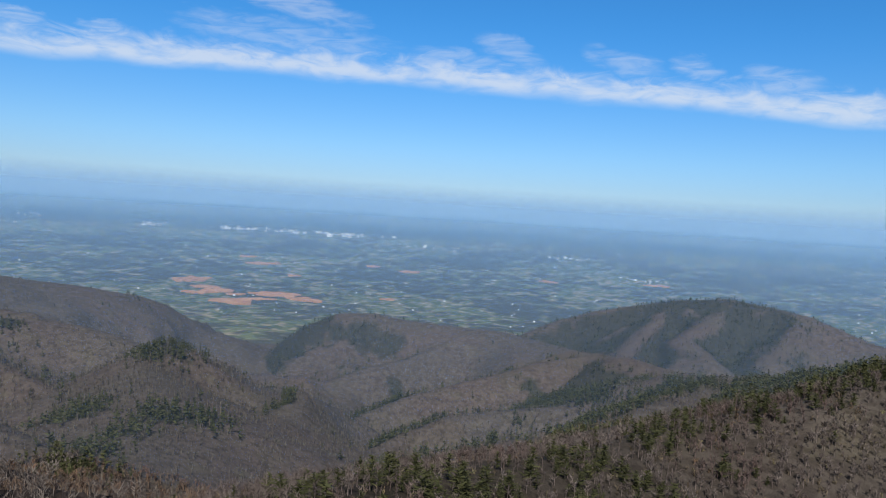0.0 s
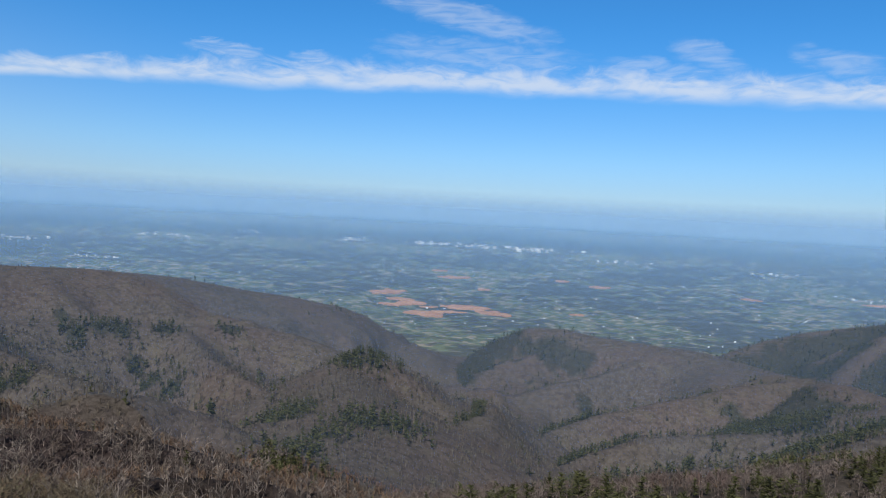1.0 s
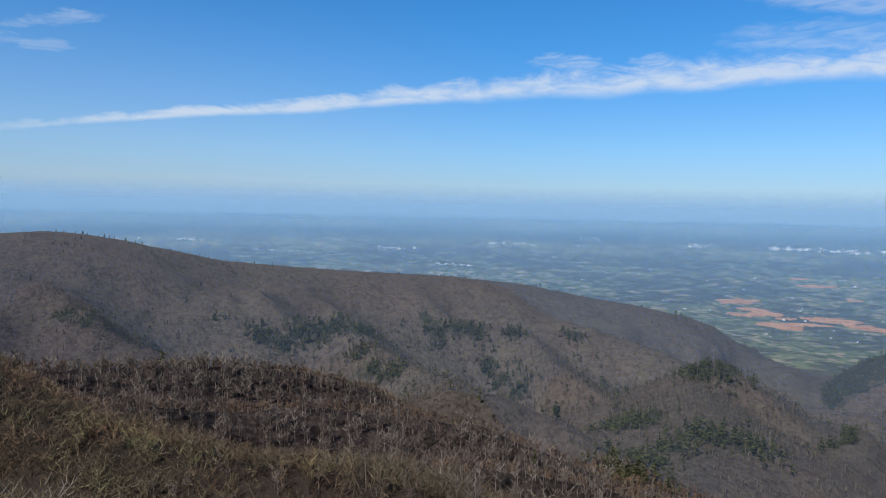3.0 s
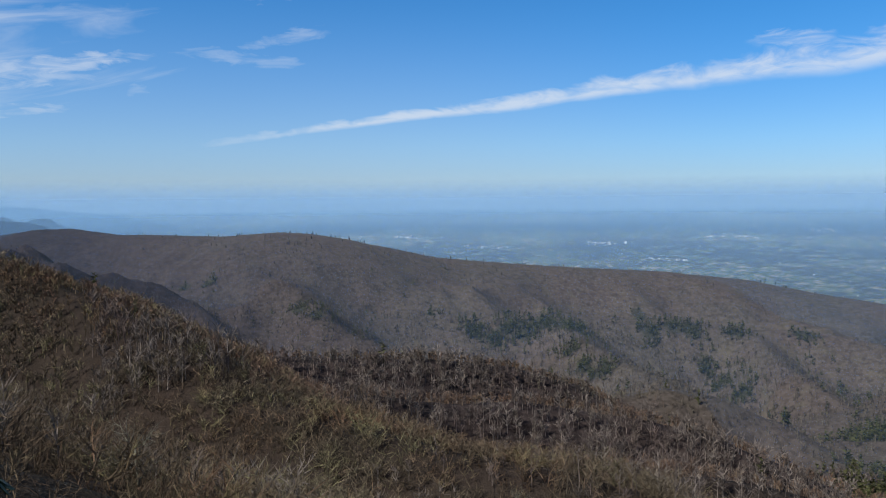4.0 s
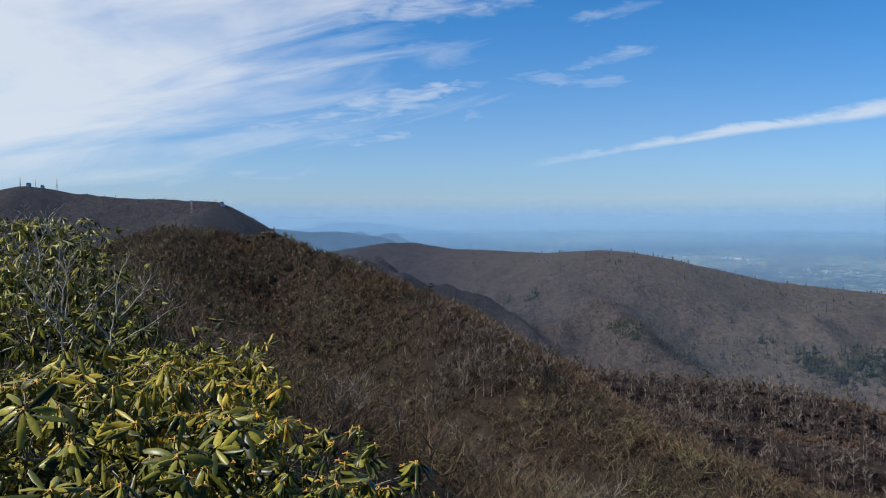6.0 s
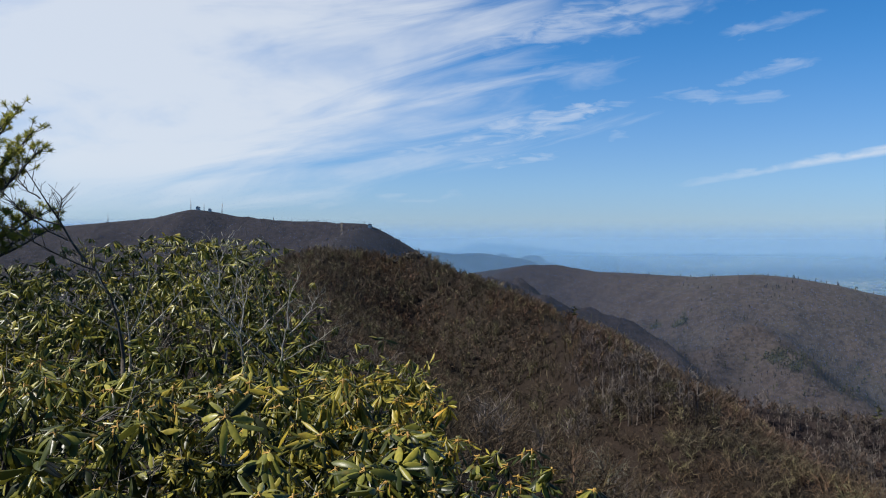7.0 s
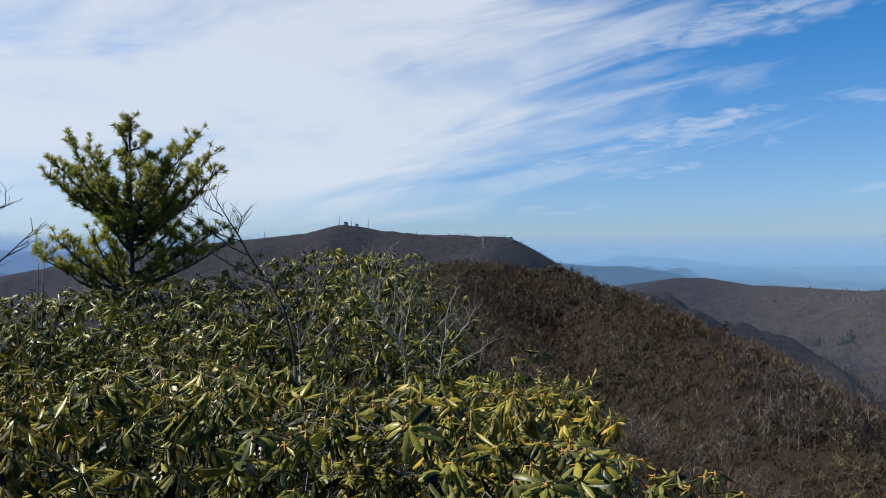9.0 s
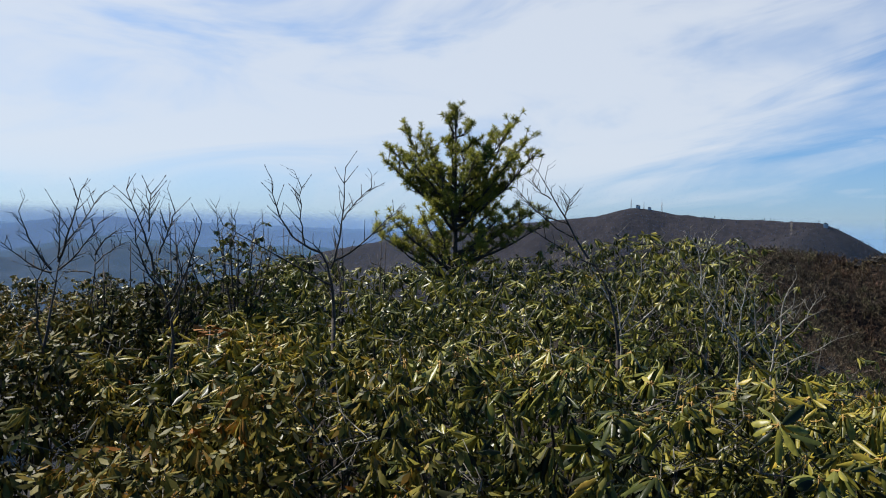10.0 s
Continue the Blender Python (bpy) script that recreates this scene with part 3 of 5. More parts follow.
def bare_template(seed, bushy, limbs, branches, twigs):
    """A leafless tree one metre high as tapered blades: starts, ways, widths, tones."""
    q = np.random.default_rng(seed)
    out = []

    def add(p, d, width, tone):
        out.append((*p, *d, width, tone))
        return p, d

    def aside(d, spread):
        e = d / np.linalg.norm(d) + q.normal(0, spread, 3) + np.array([0, 0, 0.22])
        return e / np.linalg.norm(e)

    up = np.array([0, 0, 1.0])
    stems = []
    if bushy:
        for k in range(int(q.integers(2, 5))):
            a, lean = q.uniform(0, 2 * np.pi), q.uniform(0.15, 0.6)
            d = np.array([math.cos(a) * lean, math.sin(a) * lean, 1.0])
            stems.append(add(np.array([0, 0, -0.08]), d * q.uniform(0.5, 0.75), 0.026, 0.40))
    else:
        d = up + np.array([q.normal(0, 0.05), q.normal(0, 0.05), 0])
        stems.append(add(np.array([0, 0, -0.04]), d * 0.82, 0.030, 0.85))
        add(np.array([0, 0, -0.04]), d * 0.82, 0.030, 0.85)
    for k in range(limbs):
        p, d = stems[k % len(stems)]
        u = q.uniform(0.25, 0.95) if bushy else q.uniform(0.38, 0.9)
        p = p + d * u
        a = q.uniform(0, 2 * np.pi)
        rise = q.uniform(0.35, 1.3) if bushy else q.uniform(0.6, 1.6)
        e = np.array([math.cos(a), math.sin(a), rise])
        e = e / np.linalg.norm(e) * (q.uniform(0.24, 0.42) if bushy else q.uniform(0.16, 0.36) * (1.25 - 0.6 * u))
        add(p, e, 0.016, 0.45)
        for _ in range(branches):
            v = q.uniform(0.3, 1.0)
            p2, e2 = p + e * v, aside(e, 0.55) * q.uniform(0.10, 0.20)
            add(p2, e2, 0.010, 0.3)
            for _ in range(twigs):
                w_ = q.uniform(0.25, 1.0)
                add(p2 + e2 * w_, aside(e2, 0.6) * q.uniform(0.05, 0.12), 0.007, 0.2)
    return np.array(out)


def templates(seed, bushy, limbs, branches, twigs, kinds=9):
    return [bare_template(seed + i, bushy, limbs, branches, twigs) for i in range(kinds)]


def bare_trees(x, y, z, h, kinds, least):
    """Sets a template at each place; blades are never thinner than least."""
    n = len(x)
    pick, turn = rng.integers(0, len(kinds), n), rng.uniform(0, 2 * np.pi, n)
    wide, tone = rng.uniform(0.8, 1.3, n), rng.random(n) ** 1.9
    got = []
    for k, t in enumerate(kinds):
        i = np.nonzero(pick == k)[0]
        ca, sa, hh, ww = np.cos(turn[i])[:, None], np.sin(turn[i])[:, None], h[i][:, None], (h * wide)[i][:, None]
        start = np.stack([x[i][:, None] + (t[:, 0] * ca - t[:, 1] * sa) * ww, y[i][:, None] + (t[:, 0] * sa + t[:, 1] * ca) * ww, z[i][:, None] + t[:, 2] * hh], -1)
        way = np.stack([(t[:, 3] * ca - t[:, 4] * sa) * ww, (t[:, 3] * sa + t[:, 4] * ca) * ww, t[:, 5] * hh], -1)
        width = np.maximum(t[:, 6] * hh, least[i][:, None] * np.clip(t[:, 6] / 0.010, 0.75, 1.6))
        shade = np.clip(0.12 + 0.75 * tone[i][:, None] * (0.55 + t[:, 7]), 0, 1)
        shade = np.where(t[:, 7] > 0.8, 0.30 + 0.65 * rng.random(len(i))[:, None], shade)
        got.append((start.reshape(-1, 3), way.reshape(-1, 3), width.ravel(), shade.ravel()))
    return [np.concatenate(g) for g in zip(*got)]


def conifers(x, y, z, h, boughs, thick, full=1.0):
    n = len(x)
    base = np.stack([x, y, z - 0.2], -1)
    starts, ways, widths = [base], [np.stack([x * 0, x * 0, h], -1)], [h * 0.025]
    slim = rng.uniform(0.75, 1.2, n) * full
    for k in range(boughs):
        u = 0.15 + 0.83 * (k + rng.random(n)) / boughs
        a = rng.uniform(0, 2 * np.pi, n)
        tilt = rng.uniform(-0.25, 0.75, n)
        length = h * slim * (0.34 * np.sqrt(1.03 - u) + 0.03) * 0.75 * rng.uniform(0.5, 1.25, n)
        out = np.stack([np.cos(a) * np.cos(tilt), np.sin(a) * np.cos(tilt), np.sin(tilt)], -1)
        starts.append(base + np.stack([x * 0, x * 0, h * u], -1)), ways.append(out * length[:, None]), widths.append(h * 0.07 * thick * rng.uniform(0.6, 1.3, n))
    return np.concatenate(starts), np.concatenate(ways), np.concatenate(widths), np.tile(rng.random(n), len(starts))


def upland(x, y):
    """Weight of the western high woods, coloured darker and grown lower than the rest."""
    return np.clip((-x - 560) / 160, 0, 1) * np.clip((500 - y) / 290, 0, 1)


def plant(n, az0, az1, r0, r1, power, height, kinds, fine, bark, label, size=30.0, gaps=0.45, faces=0):
    """Leafless woods over a sector, in clumps with gaps; on rising faces (1) or off them (-1) alone."""
    x, y, z, over, r, az = scatter(n, az0, az1, r0, r1, power)
    thin_out = 1 - gaps + gaps * np.clip(2.2 * fbm(x, y, size * 0.7, 3, 60) + 0.6, 0, 1)
    keep = (over > 5) & ~in_thicket(x, y) & (rng.random(n) < thin_out * (1 - 0.75 * upland(x, y))) & ~((np.abs(az - 96.8) < 0.2) & (r > 780) & (r < 920))
    if faces:
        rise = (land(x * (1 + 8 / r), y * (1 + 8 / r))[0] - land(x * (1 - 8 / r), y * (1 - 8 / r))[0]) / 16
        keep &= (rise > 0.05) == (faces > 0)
    x, y, z, r, az = x[keep], y[keep], z[keep], r[keep], az[keep]
    h = height * rng.uniform(0.55, 1.2, len(x)) * (1 + 0.4 * fbm(x, y, size, 2, 63)) * (1 - 0.62 * upland(x, y)) * np.interp(r, [8, 40, 110], [0.35, 0.8, 1.0]) * np.where((az > 90) & (r < 260), 0.75, 1)
    start, way, width, tone = bare_trees(x, y, z, h, kinds, fine * r * 0.000736)
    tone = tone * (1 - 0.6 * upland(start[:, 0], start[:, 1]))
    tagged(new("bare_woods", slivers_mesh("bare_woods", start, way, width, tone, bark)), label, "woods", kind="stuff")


def pines(n, az0, az1, r0, r1, power, height, boughs, thick, full):
    """Conifers in their stands."""
    x, y, z, over, r, az = scatter(n, az0, az1, r0, r1, power)
    keep = (over > 5) & ~in_thicket(x, y) & (rng.random(n) < pine_chance(x, y))
    x, y, z, r = x[keep], y[keep], z[keep], r[keep]
    h = height * rng.uniform(0.5, 1.3, len(x)) * (1 - 0.5 * upland(x, y))
    out = slivers_mesh("conifer_woods", *conifers(x, y, z, h, boughs, thick, full), CONIFER)
    tagged(new("conifer_woods", out), "dark green conifers among the leafless woods", "woods", kind="stuff")


SCRUB, SMALL = templates(10, True, 9, 4, 3), templates(30, True, 9, 3, 2)
BRUSH = templates(50, True, 6, 2, 1)
TALL, MIDDLE, DISTANT_TREE = templates(70, False, 11, 3, 0), templates(90, False, 6, 1, 0), templates(110, False, 5, 0, 0)
ON_SLOPE = "leafless trees and lichened scrub on the steep slope"
ON_HILLS = "leafless grey-brown woods covering the mountain slopes"
plant(90, 60, 92, 4.5, 15, 0.9, 2.6, SCRUB, 0.9, SCRUBBY, "low bare scrub on the slope below the thicket", 5, 0.4)
plant(480, 20, 112, 14, 42, 0.9, 3.8, SCRUB, 0.9, SCRUBBY, ON_SLOPE, 9, 0.7)
plant(1400, 24, 76, 34, 90, 0.9, 6.2, SCRUB, 1.0, LICHEN, ON_SLOPE, 14, 0.75)
plant(650, 76, 110, 34, 90, 0.9, 6.2, SCRUB, 1.0, SCRUBBY, ON_SLOPE, 14, 0.7)
plant(600, 24, 100, 40, 130, 0.9, 6.5, TALL, 1.1, TRUNKS, ON_SLOPE, 14, 0.7)
plant(5600, 22, 110, 85, 205, 0.9, 5.2, SMALL, 1.0, LICHEN, ON_SLOPE, 20, 0.5)
plant(3600, 68, 108, 200, 400, 0.9, 5.8, TALL, 1.0, LICHEN, ON_SLOPE, 24, 0.45)
plant(4000, 82, 107, 60, 390, 0.9, 4.2, BRUSH, 1.1, LICHEN, ON_SLOPE, 16, 0.3)
plant(2000, 82, 107, 60, 390, 0.9, 4.2, BRUSH, 1.1, REDDISH, "reddish leafless brush along the crest", 16, 0.3)
plant(3600, 20, 110, 26, 180, 0.75, 2.2, BRUSH, 1.1, SCRUBBY, "low leafless brush on the steep slope", 10, 0.5)
# rising faces get the shade-dark twigs, the rest the reddish ones
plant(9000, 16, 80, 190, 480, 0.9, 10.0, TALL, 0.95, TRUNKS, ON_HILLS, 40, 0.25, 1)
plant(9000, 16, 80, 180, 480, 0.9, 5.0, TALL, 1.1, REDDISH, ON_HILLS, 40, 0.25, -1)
plant(5600, -35, 23, 100, 300, 0.9, 4.6, TALL, 0.9, PURPLE, ON_HILLS, 30, 0.25)
plant(1500, -35, 23, 100, 280, 0.9, 2.4, BRUSH, 1.2, LICHEN, "low leafless brush on the ridge", 14, 0.4)
plant(26000, -36, 128, 400, 970, 0.8, 6.4, MIDDLE, 1.0, TWIGS, ON_HILLS, 60, 0.3)
plant(14000, -36, 128, 950, 2000, 0.6, 5.0, DISTANT_TREE, 1.2, TWIGS, ON_HILLS, 90, 0.3)
pines(5000, -35, 23, 100, 300, 0.9, 5.0, 70, 0.9, 1.9)
pines(9000, 16, 84, 190, 470, 0.9, 7.0, 30, 1.2, 1.5)
pines(75000, -36, 84, 400, 1050, 0.9, 9.0, 16, 2.2, 1.5)
pines(30000, -36, 84, 1050, 2000, 0.9, 8.0, 10, 3.0, 1.8)

# ---- helpers for plants ----
class Mesher:
    """Collects tubes, blades and leaves into one mesh."""

    def __init__(self):
        self.v, self.f = [], []

    def tube(self, pts, r0, r1, sides=5):
        pts = [Vector(p) for p in pts]
        base = len(self.v)
        for i, p in enumerate(pts):
            d = (pts[min(i + 1, len(pts) - 1)] - pts[max(i - 1, 0)]).normalized()
            a = d.orthogonal().normalized()
            b = d.cross(a)
            r = r0 + (r1 - r0) * i / (len(pts) - 1)
            for k in range(sides):
                t = 2 * math.pi * k / sides
                self.v.append(p + (a * math.cos(t) + b * math.sin(t)) * r)
        for i in range(len(pts) - 1):
            for k in range(sides):
                o, n = base + i * sides, (k + 1) % sides
                self.f.append((o + k, o + n, o + sides + n, o + sides + k))
        self.f.append(tuple(base + (len(pts) - 1) * sides + k for k in range(sides)))

    def blade(self, p, way, width):
        way = Vector(way)
        side = way.cross(Vector((rnd.gauss(0, 1), rnd.gauss(0, 1), rnd.gauss(0, 1)))).normalized() * width / 2
        n = len(self.v)
        self.v += [p - side, p + side, p + way * 0.7 + side * 0.8, p + way, p + way * 0.7 - side * 0.8]
        self.f.append((n, n + 1, n + 2, n + 3, n + 4))

    def mesh(self, name, mat, smooth=True):
        me = bpy.data.meshes.new(name)
        me.from_pydata([tuple(p) for p in self.v], [], self.f)
        me.materials.append(mat)
        me.polygons.foreach_set("use_smooth", np.full(len(self.f), smooth))
        me.update()
        return me


rnd = random.Random(11)


def part(name, me, parent, label=""):
    ob = new(name, me)
    ob.parent = parent
    return tagged(ob, label)


def thing(name, at, label, category, group=""):
    ob = new(name)
    ob.empty_display_size = 0.2
    ob.location = at
    return tagged(ob, label, category, group)


def local(me, at):
    """Moves a mesh built in the world so that it sits under a thing at that place."""
    me.transform(Matrix.Translation(-Vector(at)))
    return me


def ground_at(x, y):
    return float(land(np.array([float(x)]), np.array([float(y)]))[0][0])


def leaf_colours(name, tones, gloss, yellow, shine=0.13, patchy=1.25):
    mat, k = material(name)
    g = k.n("ShaderNodeNewGeometry")
    one = k.n("ShaderNodeObjectInfo").outputs["Random"]
    f = k.m("FRACT", k.m("ADD", g.outputs["Random Per Island"], k.m("MULTIPLY", one, 7.31)))
    p = place(k)
    patch = k.noise(p, 1.5, 3, 0.6)
    f = k.m("ADD", k.m("MULTIPLY", f, 0.72), k.m("MULTIPLY", k.m("SUBTRACT", patch, 0.5), patchy), clamp=True)
    ramp = k.n("ShaderNodeValToRGB", {0: f})
    el = ramp.color_ramp.elements
    while len(el) < len(tones):
        el.new(0.5)
    for e, (pos, c) in zip(el, tones):
        e.position, e.color = pos, (*c, 1)
    vein = k.noise(p, 60, 3, 0.6)
    c = k.mix(k.ramp(vein, 0.35, 0.7), k.mix(0.35, ramp.outputs[0], (0.02, 0.03, 0.008)), ramp.outputs[0])
    c = k.mix(k.m("MULTIPLY", k.ramp(k.noise(p, 14, 3), 0.6, 0.75), yellow), c, (0.20, 0.13, 0.024))
    finish(k, c, gloss, shine, vein, 0.25, 0.003, 0.13)
    return mat


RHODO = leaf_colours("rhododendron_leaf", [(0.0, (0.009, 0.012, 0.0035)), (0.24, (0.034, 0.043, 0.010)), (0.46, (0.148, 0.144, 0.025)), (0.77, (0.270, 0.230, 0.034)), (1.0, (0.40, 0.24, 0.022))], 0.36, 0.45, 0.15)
# a yellower, somewhat brighter leaf for most bushes close to the overlook
YELLOWER = leaf_colours("yellower_rhododendron_leaf", [(0.0, (0.010, 0.012, 0.003)), (0.2, (0.040, 0.042, 0.009)), (0.46, (0.165, 0.152, 0.025)), (0.76, (0.34, 0.250, 0.030)), (1.0, (0.50, 0.20, 0.013))], 0.38, 0.85, 0.13)
LAUREL = leaf_colours("laurel_leaf", [(0.0, (0.007, 0.0055, 0.004)), (0.23, (0.026, 0.023, 0.008)), (0.46, (0.098, 0.092, 0.021)), (0.74, (0.19, 0.140, 0.022)), (1.0, (0.25, 0.085, 0.011))], 0.50, 0.35, 0.08, 1.9)
BARK = plain("grey_lichened_bark", (0.045, 0.038, 0.030), (0.17, 0.16, 0.135), 9, 0.9, 0.15, 0.5, 0.004)
PALEBARK = plain("bleached_dead_wood", (0.14, 0.125, 0.10), (0.34, 0.315, 0.27), 9, 0.9, 0.15, 0.5, 0.004)
DARKBARK = plain("dark_twig_bark", (0.022, 0.018, 0.015), (0.075, 0.062, 0.052), 9, 0.85, 0.2, 0.5, 0.004)
NEEDLE = plain("pine_needles", (0.060, 0.078, 0.014), (0.34, 0.32, 0.055), 2.2, 0.6, 0.2, 0, translucent=0.5, island=0.45)
BUD = plain("orange_leaf_stalks", (0.20, 0.095, 0.014), (0.30, 0.19, 0.032), 20, 0.6, 0.3, 0.1)
DEADLEAF = plain("withered_orange_leaves", (0.15, 0.050, 0.010), (0.26, 0.105, 0.02), 12, 0.7, 0.2, 0.2, island=0.5)


def whorl(seed, rows, size, leaves, droop, wide):
    """A whorl of hanging evergreen leaves with blunt tips: vertices, faces. Two rows: small flat leaves."""
    r = random.Random(seed)
    verts, faces = [], []
    shape = {5: [(0.0, 0.14), (0.2, 0.70), (0.55, 1.0), (0.9, 0.74), (1.0, 0.22)], 3: [(0.0, 0.22), (0.6, 1.0), (1.0, 0.3)], 2: [(0.0, 0.25), (0.5, 1.0), (1.0, 0.2)]}[rows]
    sides = (-1, 1) if rows == 2 else (-1, 0, 1)
    for i in range(leaves):
        a = 2 * math.pi * (i + r.uniform(-0.4, 0.4)) / leaves
        pitch = radians(r.gauss(0, 20) - droop)
        bend = radians(r.uniform(5, 60))
        length, width = size * r.uniform(0.55, 1.2), size * wide * r.uniform(0.75, 1.25)
        roll = r.uniform(-0.8, 0.8)
        curl = r.uniform(0.3, 1.2)
        x, z = r.uniform(0.006, 0.02), r.uniform(-0.012, 0.004)
        last = 0.0
        b = len(verts)
        for s, w in shape:
            ang = pitch - bend * s
            x += math.cos(ang) * (s - last) * length
            z += math.sin(ang) * (s - last) * length
            last = s
            for side in sides:
                u = side * width * w * 0.5
                lift = -abs(side) * width * w * 0.5 * curl + u * roll
                px, pz = x - math.sin(ang) * lift, z + math.cos(ang) * lift
                verts.append((px * math.cos(a) - u * math.sin(a), px * math.sin(a) + u * math.cos(a), pz))
        n = len(sides)
        for q in range(len(shape) - 1):
            for c in range(n - 1):
                o = b + q * n + c
                faces.append((o, o + 1, o + n + 1, o + n))
    return np.array(verts), np.array(faces)


def whorl_mesh(name, verts, faces, mat):
    me = bpy.data.meshes.new(name)
    me.from_pydata(verts.tolist(), [], faces.tolist())
    me.materials.append(mat)
    me.polygons.foreach_set("use_smooth", np.ones(len(faces), bool))
    me.update()
    return me


# ---- the thicket of rhododendron and laurel on the crest ----
CANOPY = [(-1.2, -0.6, 1.08), (-2.4, -0.7, 1.20), (-3.5, -0.7, 1.06), (-4.0, -1.8, 1.05), (-3.0, -1.5, 1.2), (-2.3, -2.4, 1.08), (-6.1, -0.1, 0.95),
          (-7.0, -2.6, 1.76), (-5.6, -2.2, 1.38), (-5.0, 0.2, 0.90), (-4.6, -0.1, 1.04), (-3.9, -0.05, 1.06), (-3.1, 0.2, 1.01), (-2.6, 0.45, 0.97), (-2.1, 0.55, 0.95), (-1.8, 0.6, 0.95), (-6.6, -3.6, 1.38), (-6.0, -3.0, 1.42), (-5.0, -4.1, 1.42),
          (-4.2, -4.3, 1.20), (-3.8, -4.7, 1.18), (-3.5, -4.9, 1.10), (-2.9, -5.3, 1.02), (-3.45, -3.6, 1.28), (-3.0, -3.3, 1.22), (-2.2, -3.4, 1.20), (-2.6, -4.2, 1.15), (-1.0, -2.0, 1.0), (-6.0, -6.0, 1.2), (-7.6, -2.0, 1.75), (-1.0, -5.0, 1.0)]


def canopy(x, y):
    """Height of the thicket's top."""
    num, den = 0.0, 0.0
    for ax, ay, az in CANOPY:
        w_ = 1.0 / ((x - ax) ** 2 + (y - ay) ** 2 + 0.08) ** 2.2
        num, den = num + w_ * az, den + w_
    return num / den + 0.17 * fbm(x, y, 0.8, 3, 77) + 0.07 * fbm(x, y, 0.3, 2, 78)


prng = np.random.default_rng(21)
NW = 15000
wx, wy = prng.uniform(-8.6, -0.3, NW), prng.uniform(-8.2, 1.0, NW)
lx, ly = prng.uniform(-5.5, -0.2, 20000), prng.uniform(-7.5, -0.9, 20000)
in_laurel = np.degrees(np.arctan2(-lx, ly)) % 360 > 130
ex, ey = prng.uniform(-4.4, -1.7, 1000), prng.uniform(-0.4, 0.6, 1000)
wx, wy = np.concatenate([wx, lx[in_laurel], ex]), np.concatenate([wy, ly[in_laurel], ey])
wr = np.hypot(wx, wy)
gaps = (fbm(wx, wy, 0.34, 2, 95) < -0.16) & ~((wx > -3.6) & (wy > -0.2))
keep = in_thicket(wx, wy) & ~(gaps & (prng.random(len(wx)) < 0.85)) & ~((rim(wx) - wy < 0.7) & (prng.random(len(wx)) < 0.2)) & (prng.random(len(wx)) < np.clip(1.25 - 0.06 * wr, 0.4, 1))
wx, wy, wr = wx[keep], wy[keep], wr[keep]
edge = rim(wx) - wy
depth = np.abs(prng.normal(0, 0.17, len(wx)))
side_on = (edge < 0.4) & (prng.random(len(wx)) < 0.55)
depth[side_on] = prng.uniform(0, 1.1, side_on.sum())
inner = prng.random(len(wx)) < 0.22
depth[inner] += prng.uniform(0.1, 0.5, inner.sum())
# a dense dark inside of leaves under the top layer
dx_, dy_ = prng.uniform(-8.6, -0.3, 9500), prng.uniform(-8.2, 1.0, 9500)
ok = in_thicket(dx_, dy_) & (np.hypot(dx_, dy_) > 1.5)
dx_, dy_ = dx_[ok], dy_[ok]
wx, wy, wr = np.concatenate([wx, dx_]), np.concatenate([wy, dy_]), np.concatenate([wr, np.hypot(dx_, dy_)])
depth = np.concatenate([depth, prng.uniform(0.24, 0.80, len(dx_))])
wz = canopy(wx, wy) - depth
waz = np.degrees(np.arctan2(-wx, wy)) % 360
laurel = waz + 10 * fbm(wx, wy, 1.2, 2, 90) > 134

# each bush takes the whorls nearest to its root
seeds = [(sx + prng.uniform(-0.4, 0.4), sy + prng.uniform(-0.4, 0.4)) for sx in np.arange(-7.6, -0.8, 1.45) for sy in np.arange(-7.2, 0.6, 1.45)]
seeds = np.array([s for s in seeds if in_thicket(np.array(s[0]), np.array(s[1]))])
owner = np.argmin((wx[:, None] - seeds[:, 0]) ** 2 + (wy[:, None] - seeds[:, 1]) ** 2, 1)
KINDS = {}
for lau in (False, True):
    for rows in (5, 3):
        size = 0.040 if lau else 0.078 if rows == 5 else 0.072
        blades = 2 if lau and rows == 3 else rows
        KINDS[lau, rows] = [whorl(100 + i + 50 * rows + 500 * lau, blades, size, (13 if blades == 2 else 9) + i % 4, (-2, 14, 30, 50)[i % 4], 0.36 if lau else 0.25 if rows == 5 else 0.20) for i in range(8)]
    KINDS[lau, 0] = [whorl(900 + i + 500 * lau, 2 if lau else 3, 0.046 if lau else 0.10, 9 if lau else 6, 25, 0.34 if lau else 0.24) for i in range(8)]
near_meshes = {mat: [whorl_mesh("leaf_whorl", *KINDS[mat is LAUREL, 5][i], mat) for i in range(8)] for mat in (RHODO, YELLOWER, LAUREL)}
turns = prng.uniform(0, 2 * np.pi, len(wx))
tilts = prng.normal(0, 0.40, (len(wx), 2))
scales = prng.uniform(0.65, 1.3, len(wx)) * np.where(prng.random(len(wx)) < 0.15, 0.75, 1) * np.where((wx > -3.4) & (wy > 0.0), 0.72, 1)
picks = prng.integers(0, 8, len(wx))
strays = prng.random(len(wx)) < 0.10
single = np.argsort(wr + depth * 3)[:290]
is_single = np.zeros(len(wx), bool)
is_single[single] = True

